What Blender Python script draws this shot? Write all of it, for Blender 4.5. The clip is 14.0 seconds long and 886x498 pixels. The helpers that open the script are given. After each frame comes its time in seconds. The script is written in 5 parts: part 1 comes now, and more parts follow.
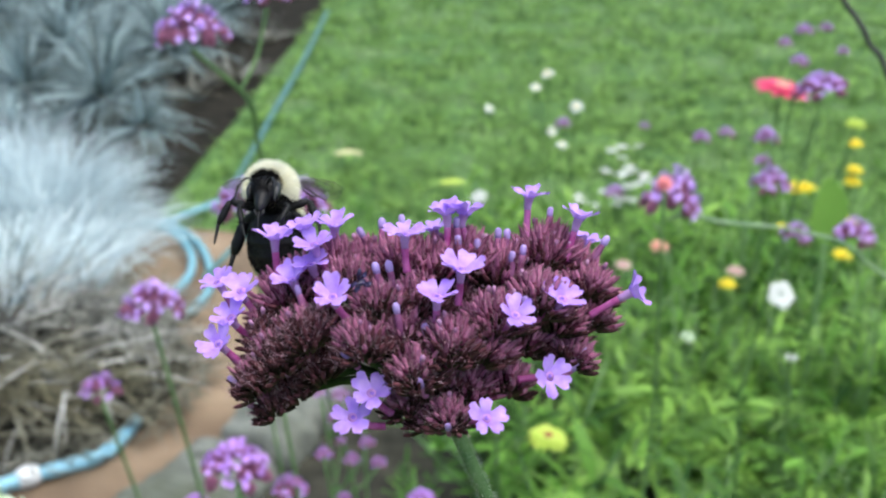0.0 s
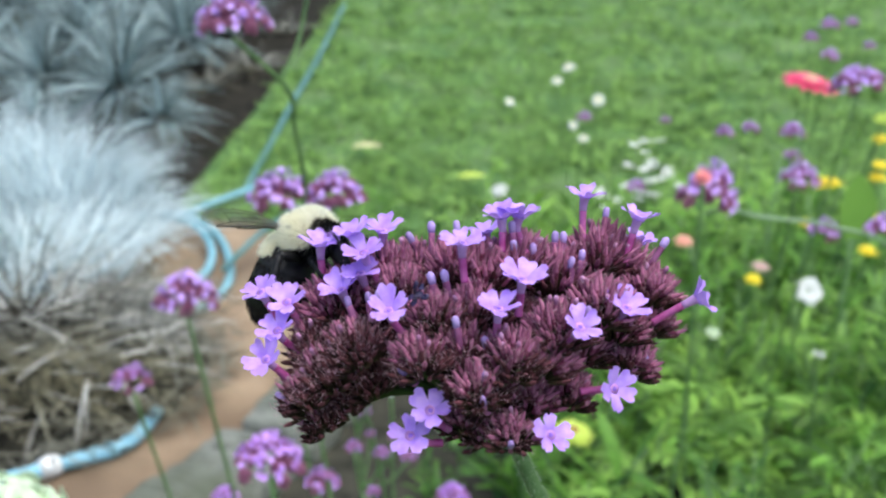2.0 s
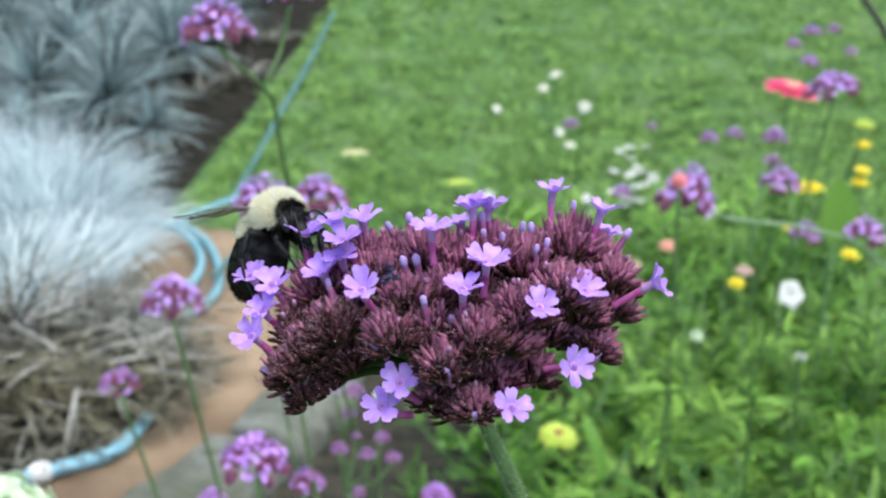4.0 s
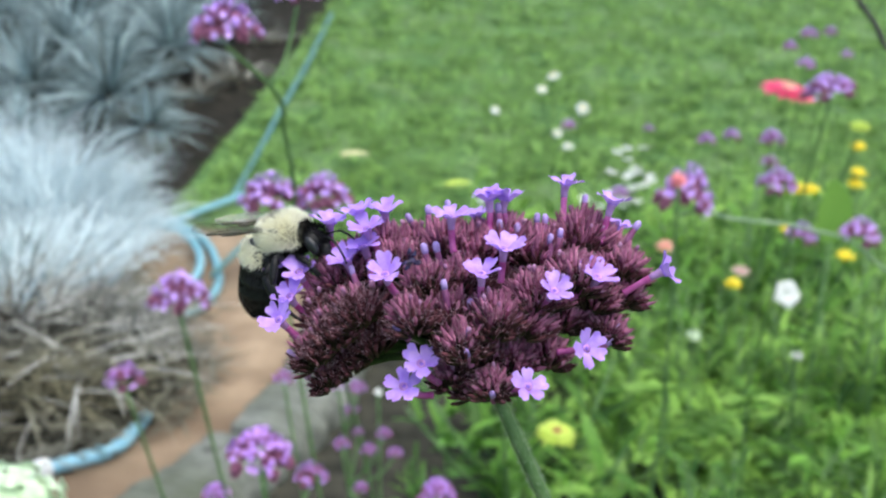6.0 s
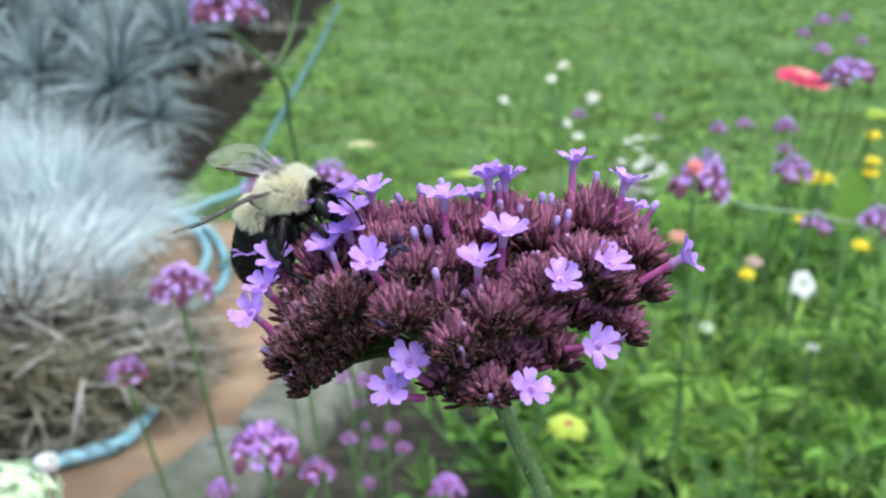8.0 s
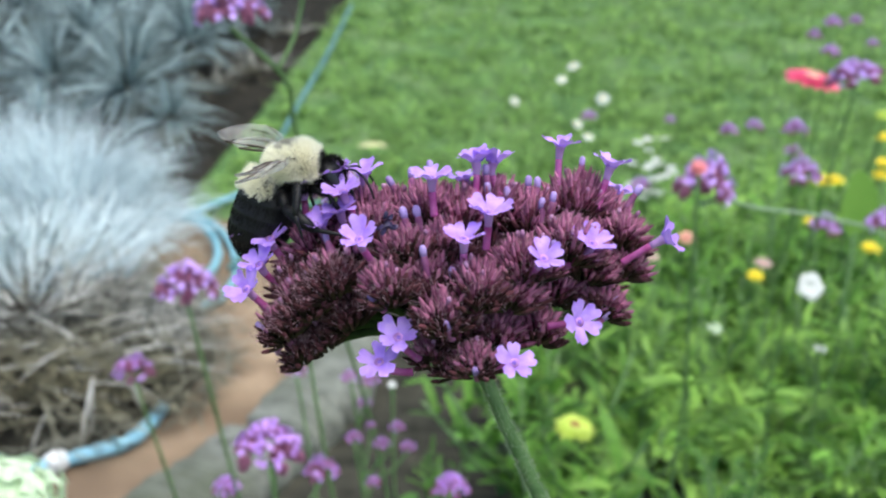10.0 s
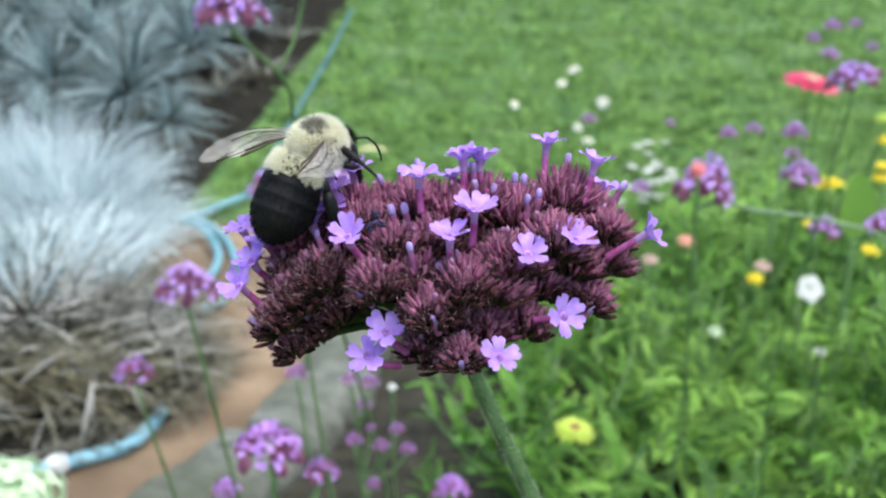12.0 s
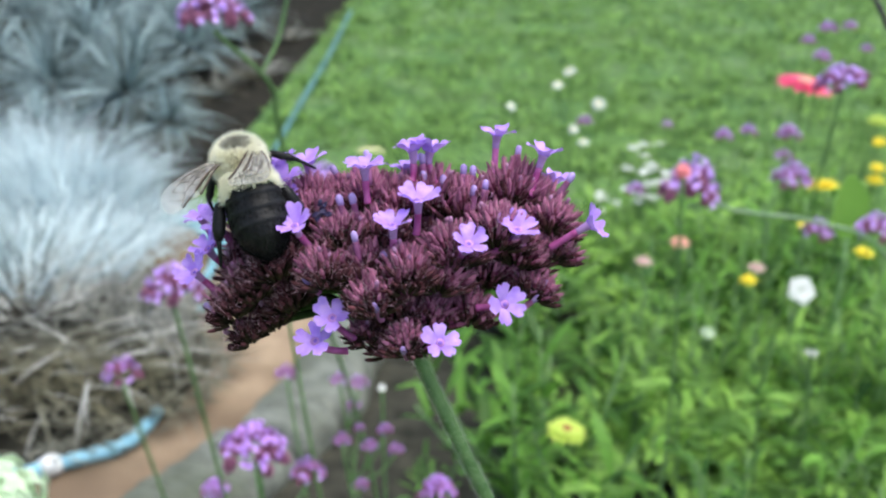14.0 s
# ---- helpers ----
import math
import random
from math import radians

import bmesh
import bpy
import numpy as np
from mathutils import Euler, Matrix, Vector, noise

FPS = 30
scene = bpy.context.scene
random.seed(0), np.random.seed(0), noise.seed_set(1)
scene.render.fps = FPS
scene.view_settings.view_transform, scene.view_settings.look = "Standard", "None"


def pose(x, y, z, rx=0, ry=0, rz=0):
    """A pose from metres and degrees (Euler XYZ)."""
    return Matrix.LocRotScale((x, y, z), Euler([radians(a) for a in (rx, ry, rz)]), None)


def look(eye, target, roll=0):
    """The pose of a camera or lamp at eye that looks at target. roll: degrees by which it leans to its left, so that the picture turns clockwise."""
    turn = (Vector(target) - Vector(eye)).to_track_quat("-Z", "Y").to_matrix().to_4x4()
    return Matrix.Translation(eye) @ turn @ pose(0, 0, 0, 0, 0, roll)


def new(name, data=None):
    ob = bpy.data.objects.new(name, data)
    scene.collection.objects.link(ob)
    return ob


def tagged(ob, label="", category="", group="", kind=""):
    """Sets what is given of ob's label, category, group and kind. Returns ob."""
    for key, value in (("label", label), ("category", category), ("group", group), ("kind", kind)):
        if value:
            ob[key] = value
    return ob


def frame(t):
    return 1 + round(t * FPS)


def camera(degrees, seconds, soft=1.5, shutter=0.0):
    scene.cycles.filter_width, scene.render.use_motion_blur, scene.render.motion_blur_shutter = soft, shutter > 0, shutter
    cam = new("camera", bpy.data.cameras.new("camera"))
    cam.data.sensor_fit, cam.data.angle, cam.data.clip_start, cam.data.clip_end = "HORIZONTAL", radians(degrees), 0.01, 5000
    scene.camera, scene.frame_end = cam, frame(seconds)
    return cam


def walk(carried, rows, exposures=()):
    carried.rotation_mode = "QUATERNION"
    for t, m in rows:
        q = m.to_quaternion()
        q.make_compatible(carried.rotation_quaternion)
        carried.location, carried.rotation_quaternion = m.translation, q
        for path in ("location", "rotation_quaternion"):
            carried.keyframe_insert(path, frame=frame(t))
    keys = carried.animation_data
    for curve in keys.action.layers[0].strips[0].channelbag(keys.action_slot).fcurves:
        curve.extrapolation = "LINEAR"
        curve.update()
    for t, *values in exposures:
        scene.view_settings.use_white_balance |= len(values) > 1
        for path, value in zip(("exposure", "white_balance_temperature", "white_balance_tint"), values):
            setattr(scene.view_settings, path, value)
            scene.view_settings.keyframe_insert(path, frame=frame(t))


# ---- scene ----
# ------------------------------------------------------------------ camera
cam = camera(42.0, 14.0, 2.2)
cam.data.dof.use_dof = True
cam.data.dof.focus_distance = 0.140
cam.data.dof.aperture_fstop = 44.0
CAMERA_ROWS = [
    (0, 0, 0, 0.9, 68, -0, -0),
    (0.5, -0.00687, -5e-05, 0.89857, 67.899, -0.088, 0.147),
    (1, -0.00903, 0.00446, 0.89821, 67.769, -0.041, 0.454),
    (1.5, -0.01173, 0.00642, 0.89696, 67.675, -0.138, 0.46),
    (2, -0.01543, 0.00541, 0.89696, 67.689, -0.166, 0.708),
    (2.5, -0.01257, 0.00488, 0.89781, 67.761, -0.176, 0.63),
    (3, -0.00913, 0.00425, 0.89717, 67.833, -0.052, 0.5),
    (5.5, -0.00955, -0.02745, 0.90389, 68.352, -0.337, -0.041),
    (6, -0.01354, -0.02037, 0.90139, 68.154, -0.315, 0.086),
    (6.5, -0.01662, -0.01836, 0.89981, 68.058, -0.335, 0.1),
    (7, -0.01725, -0.01151, 0.89652, 67.914, -0.269, 0.232),
    (7.5, -0.01629, -0.00728, 0.89424, 67.812, -0.23, 0.283),
    (8, -0.0141, -0.00062, 0.89189, 67.762, -0.026, 0.425),
    (8.5, -0.00833, -0.00202, 0.8915, 67.682, 0.046, 0.736),
    (11, -0.00824, -0.00699, 0.8924, 68.035, 0.017, 1.155),
    (11.5, -0.00935, -0.01121, 0.89244, 68.123, 0.03, 1.194),
    (12, -0.00774, -0.00601, 0.8915, 68.02, 0.034, 1.105),
    (12.5, -0.00663, -0.00815, 0.89131, 68.064, 0.015, 0.957),
    (13, -0.00117, -0.00395, 0.89138, 68.023, 0.141, 0.911),
    (13.5, 0.00032, -0.0053, 0.8915, 68.07, 0.102, 0.975),
    (14, 0.00241, -0.00804, 0.8916, 68.107, -0.015, 1.188),
]
walk(cam, [(t, pose(x, y, z, rx, ry, rz)) for t, x, y, z, rx, ry, rz in CAMERA_ROWS], [(0.0, 0.77, 6250, 4), (14.0, 0.77, 6250, 4)])

# ------------------------------------------------------------------ world and sun: bright overcast day
SUN_UP, SUN_TURN = radians(74), radians(120)
world = bpy.data.worlds.new("sky")
scene.world = world
world.use_nodes = True
wn = world.node_tree.nodes
sky = wn.new("ShaderNodeTexSky")
sky.sky_type = "NISHITA"
sky.sun_disc = False
sky.sun_elevation, sky.sun_rotation = SUN_UP, SUN_TURN
sky.dust_density, sky.air_density, sky.ozone_density = 4.0, 1.0, 1.0
wn["Background"].inputs["Strength"].default_value = 0.15
world.node_tree.links.new(sky.outputs["Color"], wn["Background"].inputs["Color"])
sun_data = bpy.data.lights.new("sun", "SUN")
sun_data.energy, sun_data.angle, sun_data.color = 1.5, radians(60), (1.0, 0.97, 0.93)
sun = new("sun", sun_data)
sun.matrix_world = look((math.sin(SUN_TURN) * math.cos(SUN_UP) * 10, math.cos(SUN_TURN) * math.cos(SUN_UP) * 10, math.sin(SUN_UP) * 10), (0, 0, 0))


# ------------------------------------------------------------------ materials
def mat(name, c1, c2, scale=40.0, rough=0.6, bump=0.0, island=0.0, trans=0.0, spec=0.3, fine=0.0, alpha=1.0, value=0.25, c3=None, metal=0.0, whole=False):
    """Two colours mixed by noise of that scale (per metre) and by piece, a third by a broad noise, bump and light let through."""
    m = bpy.data.materials.new(name)
    m.use_nodes = True
    nt = m.node_tree
    n, l = nt.nodes, nt.links
    b = n["Principled BSDF"]
    co = n.new("ShaderNodeTexCoord")
    t1 = n.new("ShaderNodeTexNoise")
    t1.inputs["Scale"].default_value = scale
    t1.inputs["Detail"].default_value = 5
    l.new(co.outputs["Object"], t1.inputs["Vector"])
    ramp = n.new("ShaderNodeMapRange")
    ramp.inputs["From Min"].default_value, ramp.inputs["From Max"].default_value = 0.32, 0.68
    l.new(t1.outputs["Fac"], ramp.inputs["Value"])
    mix = n.new("ShaderNodeMix")
    mix.data_type = "RGBA"
    mix.inputs["A"].default_value, mix.inputs["B"].default_value = (*c1, 1), (*c2, 1)
    fac = ramp.outputs["Result"]
    geo = n.new("ShaderNodeNewGeometry")
    if island:
        im = n.new("ShaderNodeMix")
        im.inputs["Factor"].default_value = island
        l.new(fac, im.inputs["A"])
        l.new(n.new("ShaderNodeObjectInfo").outputs["Random"] if whole else geo.outputs["Random Per Island"], im.inputs["B"])
        fac = im.outputs["Result"]
    l.new(fac, mix.inputs["Factor"])
    col = mix.outputs["Result"]
    if c3:
        t3 = n.new("ShaderNodeTexNoise")
        t3.inputs["Scale"].default_value = scale * 0.17
        t3.inputs["Detail"].default_value = 3
        l.new(co.outputs["Object"], t3.inputs["Vector"])
        r3 = n.new("ShaderNodeMapRange")
        r3.inputs["From Min"].default_value, r3.inputs["From Max"].default_value = 0.45, 0.65
        l.new(t3.outputs["Fac"], r3.inputs["Value"])
        m3 = n.new("ShaderNodeMix")
        m3.data_type = "RGBA"
        m3.inputs["B"].default_value = (*c3, 1)
        l.new(r3.outputs["Result"], m3.inputs["Factor"])
        l.new(col, m3.inputs["A"])
        col = m3.outputs["Result"]
    if value:
        info = n.new("ShaderNodeObjectInfo")
        mv = n.new("ShaderNodeMapRange")
        mv.inputs["To Min"].default_value, mv.inputs["To Max"].default_value = 1 - value, 1 + value
        l.new(geo.outputs["Random Per Island"] if island and not whole else info.outputs["Random"], mv.inputs["Value"])
        hv = n.new("ShaderNodeHueSaturation")
        l.new(mv.outputs["Result"], hv.inputs["Value"])
        l.new(col, hv.inputs["Color"])
        col = hv.outputs["Color"]
    l.new(col, b.inputs["Base Color"])
    b.inputs["Roughness"].default_value = rough
    b.inputs["Specular IOR Level"].default_value = spec
    b.inputs["Metallic"].default_value = metal
    b.inputs["Alpha"].default_value = alpha
    if bump:
        t2 = n.new("ShaderNodeTexNoise")
        t2.inputs["Scale"].default_value = fine or scale * 4
        t2.inputs["Detail"].default_value = 6
        l.new(co.outputs["Object"], t2.inputs["Vector"])
        bp = n.new("ShaderNodeBump")
        bp.inputs["Strength"].default_value = bump
        bp.inputs["Distance"].default_value = 0.4 / (fine or scale * 4)
        l.new(t2.outputs["Fac"], bp.inputs["Height"])
        l.new(bp.outputs["Normal"], b.inputs["Normal"])
    if trans:
        tr = n.new("ShaderNodeBsdfTranslucent")
        l.new(col, tr.inputs["Color"])
        ms = n.new("ShaderNodeMixShader")
        ms.inputs["Fac"].default_value = trans
        l.new(b.outputs["BSDF"], ms.inputs[1])
        l.new(tr.outputs["BSDF"], ms.inputs[2])
        l.new(ms.outputs["Shader"], n["Material Output"].inputs["Surface"])
    return m


M = dict(
    lawn=mat("lawn_turf", (0.05, 0.11, 0.03), (0.10, 0.20, 0.055), 26, 0.9, 0.6, fine=220, c3=(0.13, 0.2, 0.08), value=0),
    grass=mat("grass_blade", (0.035, 0.11, 0.018), (0.34, 0.54, 0.14), 13, 0.55, island=0.3, trans=0.35, value=0.35, c3=(0.20, 0.35, 0.09)),
    soil=mat("soil", (0.010, 0.010, 0.008), (0.034, 0.030, 0.023), 30, 0.95, 1.0, spec=0.05, fine=160, value=0),
    bed=mat("bed_soil", (0.018, 0.018, 0.012), (0.052, 0.049, 0.035), 34, 0.95, 1.0, fine=180, value=0),
    path=mat("path_paving", (0.18, 0.125, 0.078), (0.36, 0.265, 0.175), 11, 0.85, 0.6, fine=130, c3=(0.145, 0.10, 0.064), value=0),
    kerb=mat("kerb_concrete", (0.095, 0.10, 0.086), (0.21, 0.22, 0.19), 30, 0.9, 0.9, fine=160, c3=(0.085, 0.095, 0.065), value=0.1),
    hose=mat("hose_rubber", (0.16, 0.36, 0.43), (0.22, 0.43, 0.50), 14, 0.4, spec=0.5, value=0),
    # darker, greener hose colour for the run in the lawn and the hose end
    hose_dull=mat("hose_dull_rubber", (0.055, 0.15, 0.15), (0.12, 0.25, 0.25), 30, 0.5, spec=0.4, value=0),
    hose_pale=mat("hose_sleeve", (0.25, 0.53, 0.67), (0.30, 0.58, 0.71), 12, 0.4, spec=0.5, value=0),
    plastic=mat("white_plastic", (0.75, 0.78, 0.78), (0.82, 0.83, 0.82), 60, 0.4, value=0),
    fescue=mat("fescue_blade", (0.068, 0.106, 0.106), (0.385, 0.49, 0.495), 14, 0.6, island=0.85, trans=0.25, value=0.45),
    silver=mat("silver_blade", (0.39, 0.49, 0.52), (0.70, 0.79, 0.80), 14, 0.6, island=0.7, trans=0.3, value=0.15),
    straw=mat("dry_straw", (0.026, 0.027, 0.021), (0.29, 0.29, 0.25), 18, 0.8, island=0.85, value=0.5, c3=(0.135, 0.125, 0.075)),
    straw_pale=mat("bleached_straw", (0.36, 0.35, 0.32), (0.62, 0.62, 0.58), 18, 0.8, island=0.8, value=0.2),
    stem=mat("verbena_stem", (0.055, 0.115, 0.034), (0.105, 0.18, 0.065), 500, 0.55, 0.3, fine=2500, value=0),
    hair=mat("stem_hair", (0.35, 0.42, 0.30), (0.5, 0.55, 0.45), 500, 0.6, trans=0.3, value=0.1),
    calyx=mat("calyx", (0.092, 0.019, 0.045), (0.29, 0.076, 0.148), 900, 0.8, 0.3, fine=6000, island=0.5, trans=0.2, spec=0.15, value=0.3),
    # olive feet, darkened to paint in the shade deep between the calyces
    calyx_foot_shaded=mat("calyx_foot_shaded", (0.018, 0.016, 0.008), (0.06, 0.04, 0.024), 900, 0.7, 0.3, fine=6000, island=0.6, trans=0.0, spec=0.1, value=0.3),
    # spent calyces, brown with age and darkened further as painted shade between clusters
    calyx_spent_tip_shaded=mat("calyx_spent_tip_shaded", (0.038, 0.017, 0.018), (0.14, 0.048, 0.062), 900, 0.8, 0.3, fine=6000, island=0.6, trans=0.1, spec=0.1, value=0.35),
    calyx_old_shaded=mat("calyx_spent_shaded", (0.014, 0.011, 0.007), (0.06, 0.029, 0.024), 900, 0.8, 0.3, fine=6000, island=0.6, trans=0.05, spec=0.1, value=0.35),
    calyx_tip=mat("calyx_tip", (0.25, 0.070, 0.15), (0.60, 0.24, 0.39), 900, 0.8, 0.3, fine=6000, island=0.5, trans=0.25, spec=0.15, value=0.3),
    calyx_one=mat("calyx_single", (0.092, 0.019, 0.045), (0.29, 0.076, 0.148), 900, 0.8, 0.3, fine=6000, island=0.5, trans=0.2, spec=0.15, value=0.3, whole=True),
    calyx_one_tip=mat("calyx_single_tip", (0.25, 0.070, 0.15), (0.60, 0.24, 0.39), 900, 0.8, 0.3, fine=6000, island=0.5, trans=0.25, spec=0.15, value=0.3, whole=True),
    bract=mat("bract", (0.022, 0.028, 0.012), (0.07, 0.08, 0.035), 700, 0.6, island=0.6, trans=0.15),
    tube=mat("corolla_tube", (0.34, 0.04, 0.21), (0.54, 0.15, 0.42), 500, 0.5, trans=0.3, value=0.12),
    branch=mat("flower_branch", (0.025, 0.042, 0.015), (0.06, 0.085, 0.032), 500, 0.9, spec=0.05, value=0.15),
    bud_tube=mat("bud_tube", (0.22, 0.055, 0.16), (0.36, 0.13, 0.29), 600, 0.6, trans=0.15, value=0.2),
    petal=mat("petal", (0.42, 0.22, 0.85), (0.64, 0.40, 0.96), 700, 0.5, trans=0.25, value=0.12),
    tube_top=mat("corolla_neck", (0.56, 0.26, 0.62), (0.70, 0.42, 0.80), 500, 0.5, trans=0.3, value=0.1),
    fuzz=mat("calyx_fuzz", (0.26, 0.12, 0.17), (0.60, 0.38, 0.44), 900, 0.6, island=0.8, trans=0.3, value=0.3),
    throat=mat("throat", (0.22, 0.10, 0.50), (0.30, 0.16, 0.60), 900, 0.6, value=0),
    bud=mat("bud_tip", (0.27, 0.17, 0.45), (0.42, 0.30, 0.62), 900, 0.5, value=0.2),
    dot=mat("unopened_bud", (0.30, 0.11, 0.24), (0.46, 0.26, 0.42), 900, 0.5, island=0.8, value=0.25),
    withered=mat("withered", (0.012, 0.008, 0.03), (0.07, 0.05, 0.13), 1500, 0.35, island=0.5),
    fur=mat("pale_fur", (0.90, 0.87, 0.69), (0.98, 0.97, 0.89), 500, 0.8, island=0.6, trans=0.5, spec=0.15, value=0.1),
    fur_worn=mat("worn_fur", (0.20, 0.19, 0.155), (0.50, 0.48, 0.40), 500, 0.8, island=0.8, trans=0.3, spec=0.15, value=0.2),
    fur_dark=mat("black_fur", (0.004, 0.004, 0.004), (0.014, 0.012, 0.012), 500, 0.75, spec=0.1, island=0.6, value=0.3),
    skin=mat("bee_cuticle", (0.006, 0.006, 0.007), (0.014, 0.013, 0.014), 700, 0.5, 0.25, fine=4000, spec=0.25, value=0),
    skin_t=mat("bee_thorax_skin", (0.26, 0.24, 0.18), (0.42, 0.39, 0.30), 700, 0.6, value=0),
    eye=mat("bee_eye", (0.008, 0.008, 0.01), (0.02, 0.02, 0.022), 900, 0.3, spec=0.5, value=0),
    wing=mat("wing_membrane", (0.30, 0.275, 0.24), (0.48, 0.455, 0.42), 700, 0.25, 0.25, fine=1500, spec=0.6, alpha=0.42, value=0),
    vein=mat("wing_vein", (0.05, 0.035, 0.025), (0.09, 0.065, 0.05), 900, 0.5, value=0),
    far_petal=mat("far_petal", (0.50, 0.27, 0.83), (0.78, 0.53, 0.97), 60, 0.5, island=0.6, trans=0.3),
    far_petal_b=mat("far_petal_magenta", (0.48, 0.20, 0.76), (0.72, 0.44, 0.93), 60, 0.5, island=0.6, trans=0.3),
    far_calyx=mat("far_calyx", (0.21, 0.065, 0.14), (0.42, 0.17, 0.28), 90, 0.6, island=0.6, trans=0.1),
    pale_stem=mat("pale_stem", (0.22, 0.34, 0.19), (0.36, 0.46, 0.30), 60, 0.6, value=0.2),
    far_stem=mat("far_stem", (0.10, 0.19, 0.065), (0.20, 0.32, 0.125), 60, 0.6, value=0.2),
    leaf=mat("leaf", (0.055, 0.155, 0.022), (0.23, 0.45, 0.070), 9, 0.5, island=0.6, trans=0.38, value=0.4),
    leaf_c=mat("leaf_light", (0.11, 0.25, 0.038), (0.37, 0.60, 0.115), 9, 0.5, island=0.6, trans=0.38, value=0.3),
    fallen=mat("fallen_leaf", (0.45, 0.45, 0.22), (0.62, 0.58, 0.32), 60, 0.7, value=0),
    leaf_b=mat("leaf_deep", (0.032, 0.11, 0.022), (0.15, 0.32, 0.060), 9, 0.5, island=0.6, trans=0.3, value=0.35),
    pink=mat("zinnia_petal", (0.78, 0.065, 0.19), (0.90, 0.16, 0.30), 40, 0.5, island=0.4, trans=0.25, value=0.12),
    yellow=mat("yellow_petal", (0.84, 0.66, 0.02), (0.90, 0.78, 0.07), 60, 0.5, island=0.5, trans=0.25, value=0.12),
    white=mat("white_petal", (0.72, 0.74, 0.70), (0.84, 0.85, 0.82), 60, 0.5, island=0.4, trans=0.3, value=0.06),
    lime=mat("lime_petal", (0.50, 0.66, 0.08), (0.66, 0.76, 0.17), 60, 0.5, island=0.4, trans=0.3, value=0.1),
    mint=mat("mint_petal", (0.62, 0.78, 0.52), (0.80, 0.88, 0.70), 60, 0.5, island=0.4, trans=0.3, value=0.1),
    peach=mat("peach_petal", (0.75, 0.36, 0.25), (0.82, 0.50, 0.38), 60, 0.5, island=0.4, trans=0.3, value=0.1),
    blush=mat("blush_petal", (0.52, 0.30, 0.28), (0.70, 0.55, 0.46), 60, 0.5, island=0.6, trans=0.3, value=0.15),
    salmon=mat("salmon_petal", (0.78, 0.22, 0.24), (0.84, 0.36, 0.36), 60, 0.5, island=0.4, trans=0.3, value=0.1),
    rust=mat("rust_centre", (0.22, 0.06, 0.03), (0.34, 0.12, 0.05), 200, 0.7, value=0),
    twig=mat("dark_stem", (0.05, 0.05, 0.045), (0.10, 0.10, 0.085), 120, 0.7, value=0),
)


# ------------------------------------------------------------------ geometry helpers
def basis(d):
    """Two vectors square to d and to each other."""
    d = Vector(d).normalized()
    s = Vector((0, 0, 1)) if abs(d.z) < 0.9 else Vector((1, 0, 0))
    a = d.cross(s).normalized()
    return a, d.cross(a).normalized()


